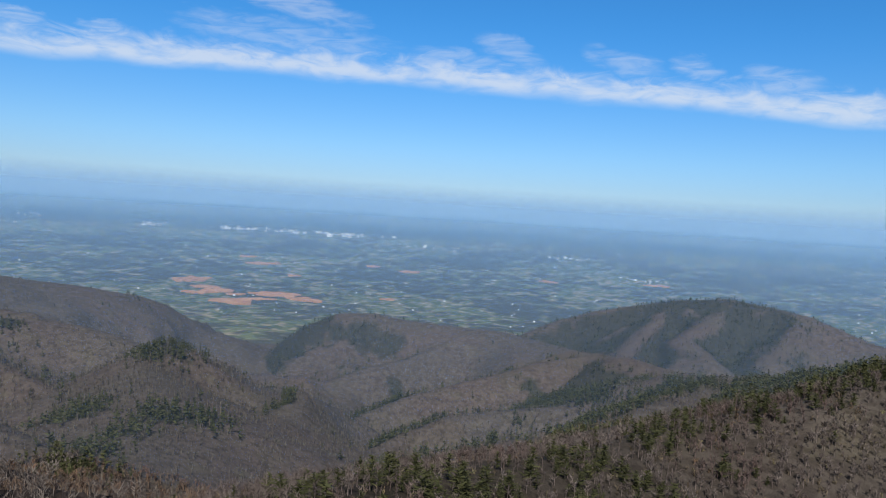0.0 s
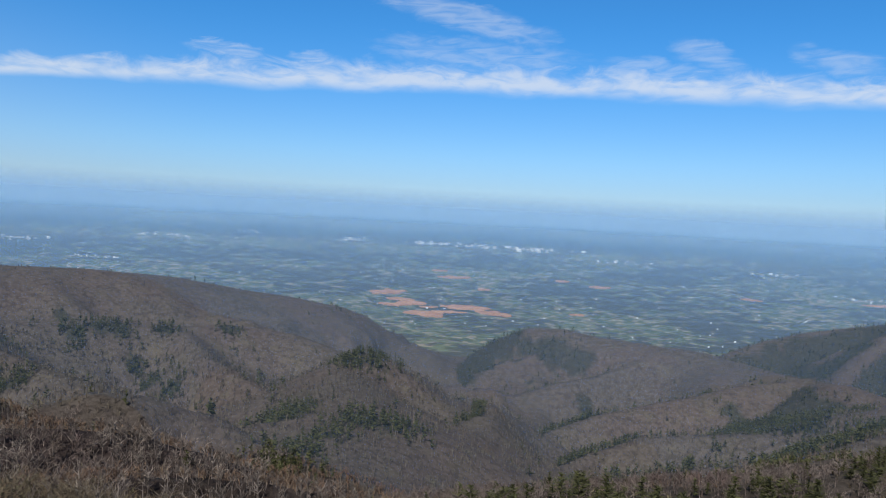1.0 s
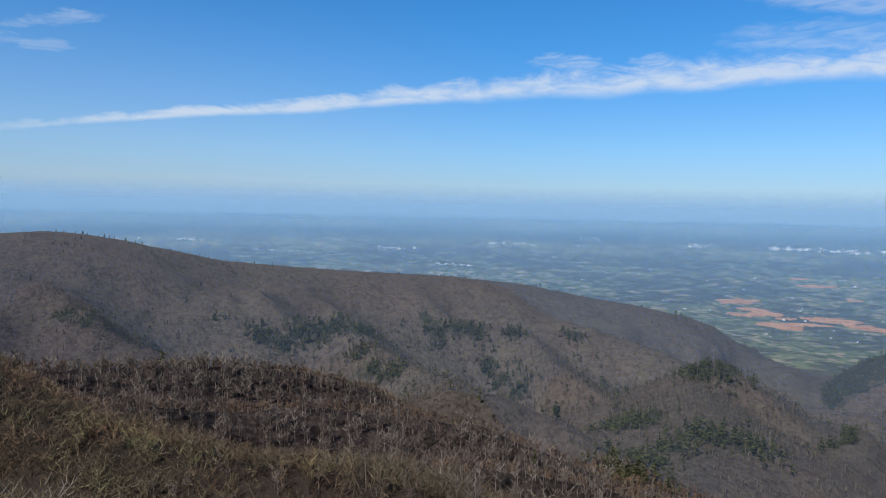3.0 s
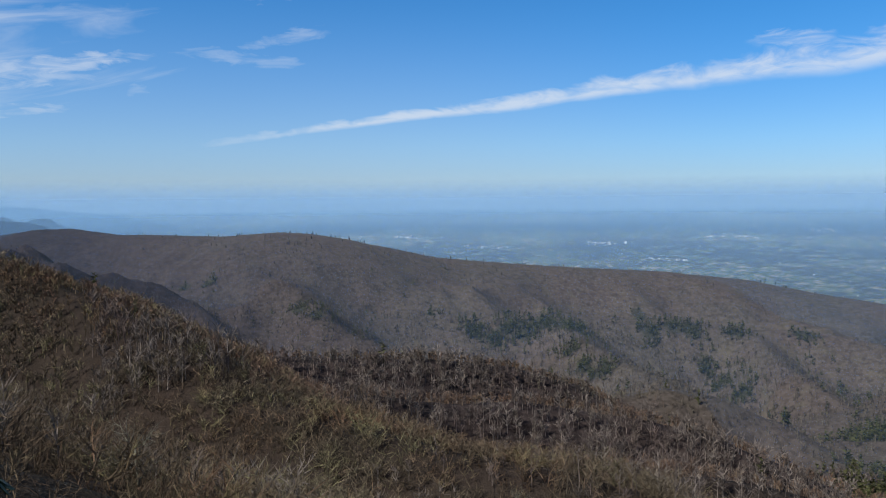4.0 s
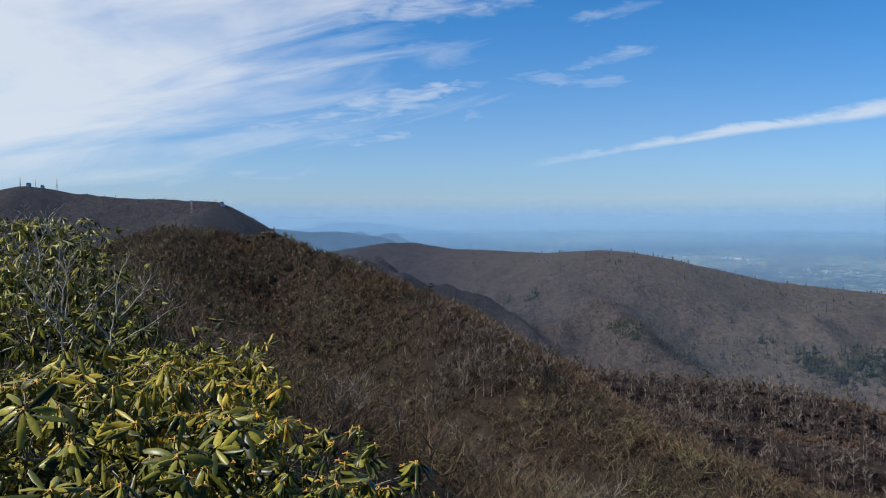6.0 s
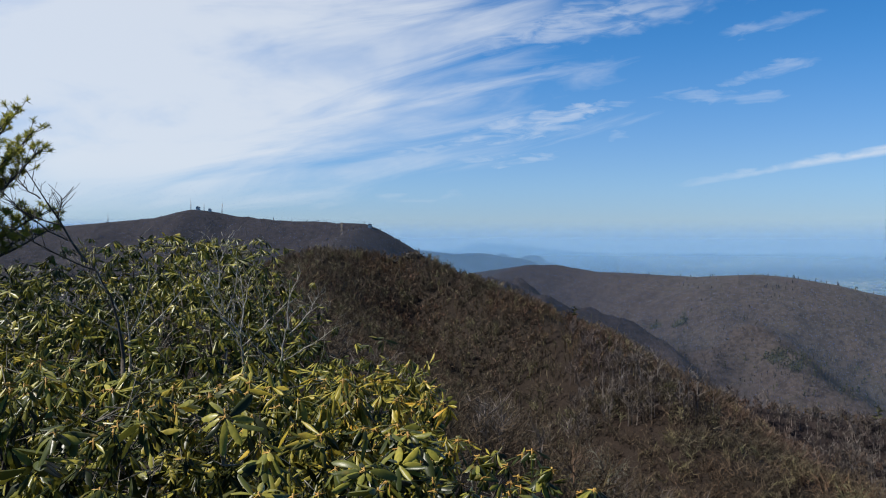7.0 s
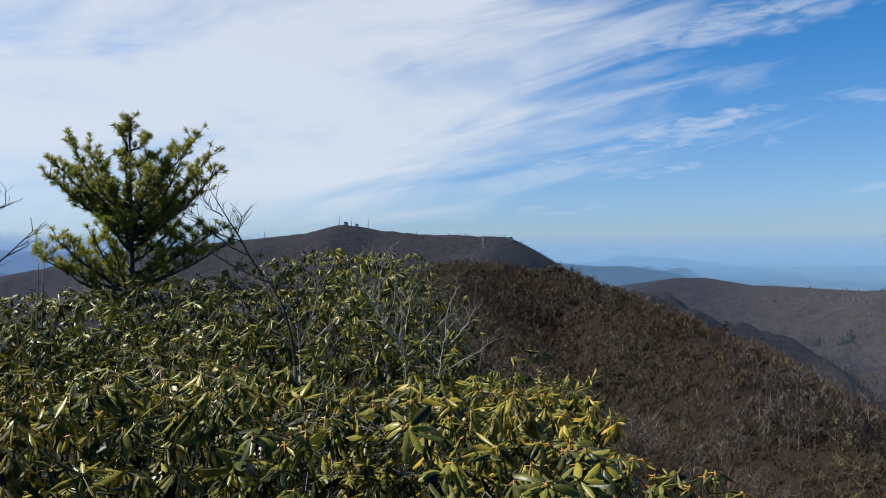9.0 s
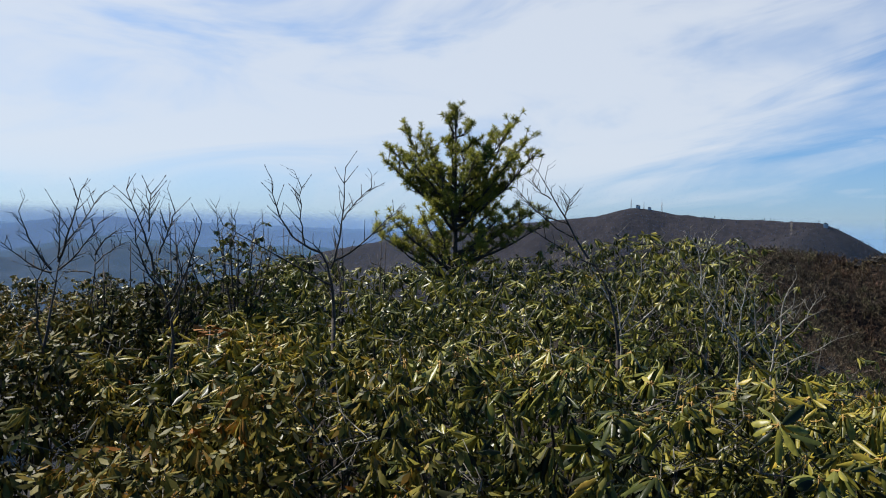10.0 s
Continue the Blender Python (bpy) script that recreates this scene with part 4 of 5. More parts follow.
for b, (sx, sy) in enumerate(seeds):
    mine = np.nonzero(owner == b)[0]
    if len(mine) == 0:
        continue
    lau = laurel[mine].mean() > 0.5
    gz = ground_at(sx, sy)
    at = (sx, sy, gz)
    if lau:
        bush = thing("laurel_bush", at, "brownish mountain laurel bush with small drooping leaves", "bush", "laurel bushes")
    else:
        bush = thing("rhododendron_bush", at, "yellow-green rhododendron bush with long drooping leathery leaves", "bush", "rhododendron bushes")
    leaf = LAUREL if lau else YELLOWER if math.hypot(sx, sy) + rnd.uniform(-0.9, 0.9) < 4.0 and sy < -0.3 else RHODO
    vs, fs, count = [], [], 0
    for i in mine:
        m = Matrix.Translation((wx[i], wy[i], wz[i])) @ Euler((tilts[i, 0], tilts[i, 1], turns[i])).to_matrix().to_4x4() @ Matrix.Scale(scales[i], 4)
        if is_single[i]:
            ob = part("leaf_whorl", near_meshes[leaf][picks[i]], bush)
            ob.matrix_basis = Matrix.Translation((-sx, -sy, -gz)) @ m
            continue
        v, f = KINDS[lau and not strays[i], 0 if depth[i] > 0.3 else 5 if wr[i] < (2.0 if lau else 2.8) else 3][picks[i]]
        mm = np.array(m)
        vs.append(v @ mm[:3, :3].T + mm[:3, 3] - np.array(at))
        fs.append(f + count)
        count += len(v)
    if vs:
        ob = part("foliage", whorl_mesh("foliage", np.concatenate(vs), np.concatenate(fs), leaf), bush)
        tagged(ob, kind="stuff")
    stems = Mesher()
    for i in mine[:: max(1, len(mine) // 16)]:
        if wr[i] < 2.3:
            continue
        top = Vector((wx[i], wy[i], wz[i] + 0.01))
        foot = Vector((sx + rnd.gauss(0, 0.1), sy + rnd.gauss(0, 0.1), gz - 0.1))
        mid = foot.lerp(top, 0.55) + Vector((rnd.gauss(0, 0.09), rnd.gauss(0, 0.09), rnd.uniform(-0.15, 0.1)))
        upper = mid.lerp(top, 0.6) + Vector((rnd.gauss(0, 0.05), rnd.gauss(0, 0.05), rnd.uniform(-0.06, 0.03)))
        one = Mesher()
        one.tube([foot, mid, upper, top], rnd.uniform(0.008, 0.016), 0.003, 4)
        part("stem", local(one.mesh("stem", DARKBARK), at), bush)
    # bare dead twigs poking out of the leaves
    for i in mine[:: max(1, len(mine) // (30 if not lau else 44))]:
        p = Vector((wx[i] + rnd.gauss(0, 0.08), wy[i] + rnd.gauss(0, 0.08), wz[i] - rnd.uniform(0.05, 0.25)))
        for _ in range(rnd.randint(2, 4)):
            q = p + Vector((rnd.gauss(0, 0.07), rnd.gauss(0, 0.07), rnd.uniform(0.0, 0.13)))
            e = q + Vector((rnd.gauss(0, 0.06), rnd.gauss(0, 0.06), rnd.uniform(-0.04, 0.09)))
            g = e + Vector((rnd.gauss(0, 0.05), rnd.gauss(0, 0.05), rnd.uniform(-0.03, 0.06)))
            stems.tube([p, q, e, g], 0.003, 0.001, 4)
            stems.tube([q, q + Vector((rnd.gauss(0, 0.06), rnd.gauss(0, 0.06), rnd.uniform(0, 0.1)))], 0.0022, 0.001, 3)
    tagged(part("twigs", local(stems.mesh("twigs", BARK), at), bush, "grey crooked lichened twigs"), kind="stuff")
    stalks = Mesher()
    for i in mine:
        if wr[i] < 4.5 and depth[i] < 0.2 and not lau and rnd.random() < 0.65:
            p = Vector((wx[i], wy[i], wz[i] + 0.002))
            stalks.tube([p - Vector((0, 0, 0.03)), p + Vector((0, 0, 0.006))], 0.0026, 0.0028, 4)
            for _ in range(6):
                a = rnd.uniform(0, 6.28)
                stalks.tube([p, p + Vector((math.cos(a) * 0.019, math.sin(a) * 0.019, rnd.uniform(-0.012, 0.002)))], 0.0018, 0.0014, 3)
    if stalks.f:
        tagged(part("leaf_stalks", local(stalks.mesh("leaf_stalks", BUD), at), bush, "orange-yellow leaf stalks and buds"), kind="stuff")

# ---- the pine ----
ACROSS, AWAY = Vector((-0.52, 0.854, 0)), Vector((-0.854, -0.52, 0))


def limb_points(a, b, sag, n=5):
    return [a.lerp(b, i / n) + Vector((rnd.gauss(0, 0.012), rnd.gauss(0, 0.012), -sag * math.sin(math.pi * (i / n) ** 0.8))) for i in range(n + 1)]


def tuft(m, p, way, size, count):
    way = way.normalized()
    for _ in range(count):
        d = (way * rnd.uniform(0.2, 0.8) + Vector((rnd.gauss(0, 0.55), rnd.gauss(0, 0.55), rnd.gauss(0, 0.45)))).normalized()
        m.blade(p - way * rnd.uniform(0, size * 0.7), d * size * rnd.uniform(0.7, 1.1), 0.0046)


def small_pine(x, y, top):
    at = Vector((x, y, ground_at(x, y)))
    pine = thing("pine_tree", at, "young green pine with upswept limbs standing over the rhododendrons", "tree")
    trunk, limbs, needles = Mesher(), Mesher(), Mesher()
    stem = [Vector((x + 0.02 * i, y, at.z - 0.1 + (top - at.z) * u)) for i, u in enumerate((0, 0.25, 0.5, 0.7, 0.85, 1.0))]
    trunk.tube(stem, 0.042, 0.006, 8)
    # height on the trunk, reach across, reach in depth, height of the tip
    crown_left = [(2.02, -0.78, 0.05, 2.46), (2.00, -0.62, -0.1, 2.64), (2.06, -0.48, 0.1, 2.60), (1.96, -0.82, 0.0, 2.34), (2.10, -0.34, -0.15, 2.46), (2.05, -0.60, 0.2, 2.42), (2.0, -0.55, -0.25, 2.34), (1.98, -0.68, 0.12, 2.26)]
    crown_right = [(2.02, 0.62, 0.0, 2.76), (2.00, 0.74, 0.1, 2.58), (1.96, 0.80, -0.1, 2.40), (2.08, 0.38, 0.1, 2.58), (2.08, 0.50, -0.15, 2.62), (2.02, 0.66, 0.2, 2.44), (2.12, 0.28, -0.2, 2.46), (2.0, 0.56, -0.28, 2.36), (1.96, 0.66, 0.1, 2.24)]
    leader = [(2.56, -0.14, 0.0, 2.76), (2.56, 0.12, 0.03, 2.72), (2.66, -0.06, -0.06, 2.84), (2.42, -0.17, 0.05, 2.56), (2.42, 0.15, -0.05, 2.54)]
    middle = [(1.95, -0.40, 0.1, 2.20), (1.95, 0.42, -0.1, 2.22), (1.95, -0.25, -0.35, 2.26), (1.95, 0.25, 0.35, 2.26), (2.0, 0.10, -0.45, 2.34), (2.0, -0.10, 0.45, 2.30), (1.9, -0.55, -0.05, 2.14), (1.9, 0.50, 0.15, 2.12),
              (2.05, -0.30, 0.25, 2.38), (2.05, 0.32, -0.25, 2.40), (2.1, 0.08, 0.2, 2.46), (2.1, -0.10, -0.2, 2.44)]
    inner = [(1.75, -0.32, 0.2, 2.02), (1.75, 0.34, -0.2, 2.04), (1.7, 0.3, 0.3, 1.98), (1.7, -0.28, -0.3, 1.96), (1.8, 0.46, 0.05, 2.12), (1.55, -0.3, 0.35, 1.86), (1.6, 0.12, 0.4, 1.92), (1.6, 0.42, 0.1, 1.95), (1.7, -0.1, -0.4, 1.98)]
    skirt = [(1.35, -0.78, 0.0, 1.82), (1.30, -0.55, 0.2, 1.76), (1.25, -0.84, -0.15, 1.64), (1.30, -0.40, -0.25, 1.80), (1.20, -0.62, 0.1, 1.58), (1.50, 0.90, 0.0, 1.94), (1.45, 0.72, 0.2, 1.88), (1.40, 0.95, -0.15, 1.80),
             (1.45, 0.50, -0.25, 1.90), (1.35, 0.72, 0.05, 1.74), (1.40, 0.40, 0.3, 1.84), (1.20, 0.2, -0.4, 1.62), (1.20, -0.2, 0.4, 1.62), (1.20, 0.3, 0.3, 1.56), (1.35, -0.95, 0.05, 1.70), (1.3, -0.2, -0.35, 1.72)]
    spread = crown_left + crown_right + leader + middle + inner + skirt
    for h, across, back, tip in spread:
        h += rnd.uniform(-0.16, 0.04) if tip > 2.15 and h < 2.15 else 0.0
        u = min(max((h - at.z + 0.1) / (top - at.z), 0), 1)
        a = stem[0].lerp(stem[-1], u)
        b = Vector((x, y, tip)) + ACROSS * across * 0.83 + AWAY * back
        pts = limb_points(a, b, (0.14 if tip > 2.0 else 0.06) * (b - a).length)
        one = Mesher()
        one.tube(pts, 0.018, 0.004, 5)
        part("limb", local(one.mesh("limb", DARKBARK), at), pine)
        reach = (b - a).length
        out = Vector((b.x - x, b.y - y, 0)).normalized()
        for i in range(2, len(pts)):
            for _ in range(int(round((3, 6, 8, 9)[i - 2] * min(1.0, 0.3 + reach)))):
                start = pts[i - 1].lerp(pts[i], rnd.random())
                way = (out * rnd.uniform(-0.1, 0.6) + Vector((rnd.gauss(0, 0.5), rnd.gauss(0, 0.5), rnd.uniform(0.35, 1.1)))).normalized()
                e = start + way * rnd.uniform(0.03, 0.17) * min(1.0, 0.4 + reach)
                limbs.tube([start, start.lerp(e, 0.5) + Vector((0, 0, -0.01)), e], 0.0045, 0.0028, 3)
                tuft(needles, e, (way + Vector((0, 0, 0.3))).normalized(), 0.052, 40)
        tuft(needles, b, Vector((0, 0, 1)), 0.06, 60)
    tuft(needles, stem[-1], Vector((0, 0, 1)), 0.09, 70)
    part("trunk", local(trunk.mesh("trunk", DARKBARK), at), pine)
    tagged(part("twigs", local(limbs.mesh("twigs", DARKBARK), at), pine), kind="stuff")
    tagged(part("needles", local(needles.mesh("needles", NEEDLE, False), at), pine, "tufts of long green needles"), kind="stuff")


small_pine(-6.64, -3.86, 2.90)

# ---- bare shrubs standing out of the thicket ----
def twig_tree(m, p, way, length, radius, depth):
    pts = [p]
    d = Vector(way).normalized()
    for i in range(4):
        d = (d + Vector((rnd.gauss(0, 0.07), rnd.gauss(0, 0.07), rnd.uniform(0.0, 0.10)))).normalized()
        pts.append(pts[-1] + d * length / 4)
    m.tube(pts, radius, radius * 0.4, 4)
    if depth:
        for i in range(2, 5):
            if rnd.random() < 0.8:
                side = d.cross(Vector((rnd.gauss(0, 1), rnd.gauss(0, 1), rnd.gauss(0, 1)))).normalized()
                twig_tree(m, pts[i], d * 0.7 + side * 0.8, length * rnd.uniform(0.35, 0.6), radius * 0.5, depth - 1)
    else:
        m.tube([pts[-1], pts[-1] + d * 0.012], radius * 1.0, radius * 0.4, 4)


def bare_shrub(x, y, face, limbs, radius, label, mat=None, lift=-0.10):
    """A shrub from its limbs: where each leaves (across, height), a bend and a tip, in a plane that faces that bearing."""
    at = Vector((x, y, ground_at(x, y)))
    shrub = thing("bare_shrub", at, label, "shrub", "bare shrubs")
    a = radians(face)
    right, back = Vector((math.cos(a), math.sin(a), 0)), Vector((-math.sin(a), math.cos(a), 0))
    twigs, mat, radius = Mesher(), mat or DARKBARK, radius * 1.25
    for n, (x0, z0, x1, z1, x2, z2, thick) in enumerate(limbs):
        lean = rnd.uniform(-0.12, 0.12)
        z0, z1, z2 = z0 + lift, z1 + lift, z2 + lift
        spot = lambda u, z, k: Vector((x, y, z)) + right * u + back * lean * k
        p, q, e = spot(x0, z0, 0), spot(x1, z1, 0.5), spot(x2, z2, 1)
        stems = Mesher()
        if n == 0:
            stems.tube([Vector((x, y, at.z - 0.05)) + right * x0 * 0.5, p], radius * 1.3, radius, 6)
        pts = []
        for i in range(9):
            t = i / 8
            pts.append(p * (1 - t) ** 2 + q * (2 * t * (1 - t)) + e * t * t + Vector((rnd.gauss(0, 0.003), rnd.gauss(0, 0.003), rnd.gauss(0, 0.002))))
        stems.tube(pts, radius * 0.9 * thick, radius * 0.16, 5)
        part("branch" if n else "stem", local(stems.mesh("branch", mat), at), shrub)
        for i in range(2, 9):
            for _ in range(rnd.choice((1, 1, 2, 2))):
                d = (pts[i] - pts[i - 1]).normalized()
                side = right * rnd.choice((-1, 1)) * 0.7 + back * rnd.gauss(0, 0.4)
                twig_tree(twigs, pts[i], d + side, rnd.uniform(0.04, 0.11), radius * 0.2, 1 if rnd.random() < 0.35 else 0)
    tagged(part("twigs", local(twigs.mesh("twigs", mat), at), shrub), kind="stuff")
    return shrub


BARE = "leafless dark twiggy shrub rising out of the thicket"
bare_shrub(-3.30, -2.60, 128, [(0.0, 1.35, 0.0, 1.60, -0.10, 1.70, 1.0), (-0.06, 1.66, -0.28, 1.72, -0.30, 2.00, 0.6), (-0.02, 1.58, 0.04, 1.75, 0.04, 2.07, 0.6), (0.03, 1.82, 0.07, 1.88, 0.17, 1.98, 0.4),
                               (0.0, 1.62, 0.14, 1.70, 0.27, 1.86, 0.6), (-0.01, 1.50, -0.20, 1.60, -0.52, 1.78, 0.6), (-0.14, 1.70, -0.17, 1.80, -0.16, 1.96, 0.4)], 0.009, BARE)
bare_shrub(-2.67, -2.98, 138, [(0.0, 1.0, 0.04, 1.40, -0.08, 1.58, 1.0), (-0.07, 1.56, -0.10, 1.72, -0.20, 1.92, 0.6), (-0.04, 1.50, -0.16, 1.62, -0.15, 1.78, 0.5), (-0.09, 1.74, -0.10, 1.80, -0.09, 1.90, 0.4),
                               (-0.05, 1.65, -0.02, 1.74, 0.01, 1.83, 0.4), (-0.02, 1.42, 0.08, 1.58, 0.12, 1.79, 0.6), (0.0, 1.36, 0.06, 1.48, 0.02, 1.68, 0.5)], 0.009, BARE)
bare_shrub(-2.42, -3.55, 145, [(0.0, 1.05, 0.05, 1.40, 0.08, 1.62, 1.0), (0.08, 1.60, 0.12, 1.72, 0.17, 1.92, 0.6), (0.05, 1.56, -0.04, 1.66, -0.08, 1.82, 0.6), (0.05, 1.55, -0.04, 1.57, -0.18, 1.70, 0.5),
                               (0.10, 1.68, 0.18, 1.77, 0.24, 1.90, 0.5), (0.08, 1.60, 0.08, 1.70, 0.08, 1.82, 0.4), (0.08, 1.56, 0.16, 1.63, 0.24, 1.77, 0.5), (0.02, 1.2, -0.03, 1.45, 0.03, 1.6, 0.6)], 0.009, BARE)
bare_shrub(-3.10, -4.18, 143, [(0.0, 1.1, 0.0, 1.40, 0.02, 1.62, 1.0), (0.02, 1.60, 0.05, 1.70, 0.13, 1.73, 0.7), (0.0, 1.50, -0.06, 1.52, -0.14, 1.50, 0.5), (0.02, 1.55, 0.08, 1.62, 0.16, 1.67, 0.5)], 0.008, BARE)
bare_shrub(-4.70, -1.69, 112, [(0.02, 1.0, -0.02, 1.40, -0.18, 1.55, 1.0), (-0.16, 1.52, -0.30, 1.75, -0.46, 2.02, 0.75), (-0.25, 1.64, -0.42, 1.72, -0.58, 1.92, 0.5), (-0.28, 1.72, -0.45, 1.76, -0.55, 1.86, 0.4),
                               (-0.38, 1.86, -0.46, 1.90, -0.50, 1.98, 0.4), (-0.30, 1.76, -0.28, 1.80, -0.27, 1.86, 0.4), (-0.12, 1.48, -0.30, 1.55, -0.50, 1.70, 0.5)], 0.0095, "leaning leafless shrub with a dark forked stem", None, 0.02)
bare_shrub(-3.85, -3.95, 134, [(0.0, 1.2, 0.0, 1.45, 0.0, 1.60, 1.0), (0.0, 1.58, -0.03, 1.75, -0.05, 1.90, 0.6), (0.0, 1.58, 0.10, 1.70, 0.07, 1.85, 0.6), (0.05, 1.4, 0.18, 1.60, 0.2, 1.80, 0.6), (-0.05, 1.4, -0.2, 1.55, -0.25, 1.75, 0.5)], 0.007, BARE)
GREY = "dead grey shrub with bleached crooked branches"
bare_shrub(-6.02, -1.47, 104, [(0.0, 0.70, 0.0, 1.00, -0.06, 1.15, 1.0), (-0.05, 1.13, -0.02, 1.35, -0.13, 1.50, 0.7), (0.0, 0.95, 0.10, 1.15, 0.07, 1.38, 0.7), (-0.06, 1.12, -0.18, 1.22, -0.20, 1.42, 0.6),
                               (-0.04, 1.32, 0.0, 1.42, 0.02, 1.50, 0.5), (0.1, 0.80, 0.14, 1.02, 0.10, 1.22, 0.6), (-0.1, 0.8, -0.30, 0.95, -0.36, 1.08, 0.6)], 0.0075, GREY, PALEBARK, 0.2)
bare_shrub(-4.6, -1.0, 98, [(0.0, 0.75, 0.02, 0.95, -0.05, 1.05, 1.0), (0.0, 0.9, 0.15, 1.05, 0.25, 1.15, 0.6), (-0.02, 0.95, -0.15, 1.1, -0.2, 1.25, 0.6), (0.0, 1.0, 0.0, 1.15, 0.04, 1.28, 0.5)], 0.0065, GREY, PALEBARK, 0.2)
bare_shrub(-5.35, -0.95, 100, [(0.0, 0.70, 0.0, 0.95, 0.06, 1.12, 1.0), (0.05, 1.05, 0.02, 1.25, 0.13, 1.40, 0.7), (0.0, 0.9, -0.12, 1.05, -0.10, 1.28, 0.7), (0.06, 1.02, 0.18, 1.12, 0.24, 1.26, 0.6),
                                (0.0, 0.8, -0.2, 0.98, -0.30, 1.16, 0.6), (0.02, 0.85, 0.2, 0.95, 0.34, 1.06, 0.6)], 0.0065, GREY, PALEBARK, 0.06)
bare_shrub(-5.0, -1.75, 109, [(0.0, 0.80, 0.0, 1.05, -0.05, 1.22, 1.0), (-0.03, 1.1, -0.15, 1.25, -0.22, 1.44, 0.7), (0.0, 1.0, 0.12, 1.2, 0.10, 1.42, 0.7), (0.0, 0.95, 0.2, 1.1, 0.3, 1.28, 0.6),
                              (-0.02, 1.0, -0.2, 1.1, -0.36, 1.22, 0.6)], 0.0065, GREY, PALEBARK, 0.12)
bare_shrub(-2.3, -3.9, 150, [(0.0, 1.0, -0.02, 1.3, -0.06, 1.5, 1.0), (-0.03, 1.35, -0.15, 1.45, -0.2, 1.58, 0.6), (0.0, 1.2, 0.08, 1.4, 0.06, 1.56, 0.6)], 0.006, BARE)

# a taller laurel with thin sprays of leaves
def tall_laurel(x, y, foot_z, top_z, across, count, seed):
    r = random.Random(seed)
    at = Vector((x, y, ground_at(x, y)))
    bush = thing("laurel_bush", at, "tall thin laurel rising over the thicket with sparse small leaves", "bush", "laurel bushes")
    side = Vector((y, -x, 0)).normalized()
    away = Vector((x, y, 0)).normalized()
    vs, fs, n = [], [], 0
    twigs = Mesher()
    fork = Vector((x, y, foot_z - 0.2))
    for s in range(9):
        u = (s + r.uniform(-0.3, 0.3)) / 4 - 1
        tip = Vector((x, y, 0)) + side * u * across + away * r.uniform(-0.2, 0.2) + Vector((0, 0, foot_z + (top_z - foot_z) * (1.0 - 0.35 * u * u - r.uniform(0, 0.25))))
        bend = fork.lerp(tip, 0.5) + side * u * across * 0.25
        pts = [fork * (1 - t) ** 2 + bend * 2 * t * (1 - t) + tip * t * t for t in (0, 0.2, 0.4, 0.6, 0.8, 1.0)]
        one = Mesher()
        one.tube(([Vector((x, y, at.z - 0.05))] if s == 4 else []) + pts, 0.009, 0.003, 5)
        part("stem", local(one.mesh("stem", DARKBARK), at), bush)
        for _ in range(count // 9):
            t = r.uniform(0.35, 1.0)
            a = pts[min(int(t * 5), 4)].lerp(pts[min(int(t * 5), 4) + 1], t * 5 - min(int(t * 5), 4))
            p = a + Vector((r.gauss(0, 0.06), r.gauss(0, 0.06), r.uniform(-0.02, 0.09)))
            twigs.tube([a, p], 0.0025, 0.0015, 3)
            m = np.array(Matrix.Translation(p - at) @ Euler((r.gauss(0, 0.4), r.gauss(0, 0.4), r.uniform(0, 6.28))).to_matrix().to_4x4() @ Matrix.Scale(r.uniform(0.5, 0.85), 4))
            v, f = KINDS[True, 3][r.randrange(8)]
            vs.append(v @ m[:3, :3].T + m[:3, 3]), fs.append(f + n)
            n += len(v)
    tagged(part("foliage", whorl_mesh("foliage", np.concatenate(vs), np.concatenate(fs), RHODO), bush), kind="stuff")
    tagged(part("twigs", local(twigs.mesh("twigs", DARKBARK), at), bush), kind="stuff")


tall_laurel(-3.62, -3.56, 1.20, 1.70, 0.24, 150, 4)
tall_laurel(-3.32, -3.78, 1.15, 1.52, 0.20, 80, 5)
tall_laurel(-3.06, -4.0, 1.1, 1.42, 0.06, 30, 6)


def saplings(az, r, tops, wide, count, seed):
    """A clump of thin upright leafless shoots."""
    q = random.Random(seed)
    p = bearing(az, 0, r)
    at = Vector((p.x, p.y, ground_at(p.x, p.y)))
    clump = thing("bare_shrub", at, "clump of thin upright leafless shoots behind the thicket", "shrub", "bare shrubs")
    side = Vector((p.y, -p.x, 0)).normalized()
    for s in range(count):
        u = q.uniform(-1, 1)
        foot = Vector((p.x, p.y, at.z - 0.05)) + side * u * wide * 0.6
        tip = Vector((p.x, p.y, tops * (1 - 0.12 * q.random()))) + side * (u * wide + q.gauss(0, 0.14))
        pts = [foot.lerp(tip, t) + side * q.gauss(0, 0.03) for t in (0, 0.3, 0.6, 0.8)] + [tip]
        one = Mesher()
        one.tube(pts, 0.010, 0.0025, 4)
        for k in range(7):
            a = pts[2].lerp(tip, q.random() * 0.85)
            d = side * q.choice((-1, 1)) * q.uniform(0.03, 0.10)
            e = a + d + Vector((0, 0, q.uniform(0.05, 0.16)))
            one.tube([a, a + d * 0.7 + Vector((0, 0, 0.02)), e], 0.0035, 0.0015, 3)
        part("branch", local(one.mesh("branch", DARKBARK), at), clump)


saplings(141.6, 7.6, 1.62, 0.30, 5, 1)
saplings(138.2, 6.6, 1.86, 0.26, 5, 2)
saplings(131.0, 7.0, 1.72, 0.40, 5, 3)
saplings(127.2, 6.6, 1.74, 0.22, 5, 4)
saplings(134.5, 7.4, 1.86, 0.30, 5, 5)

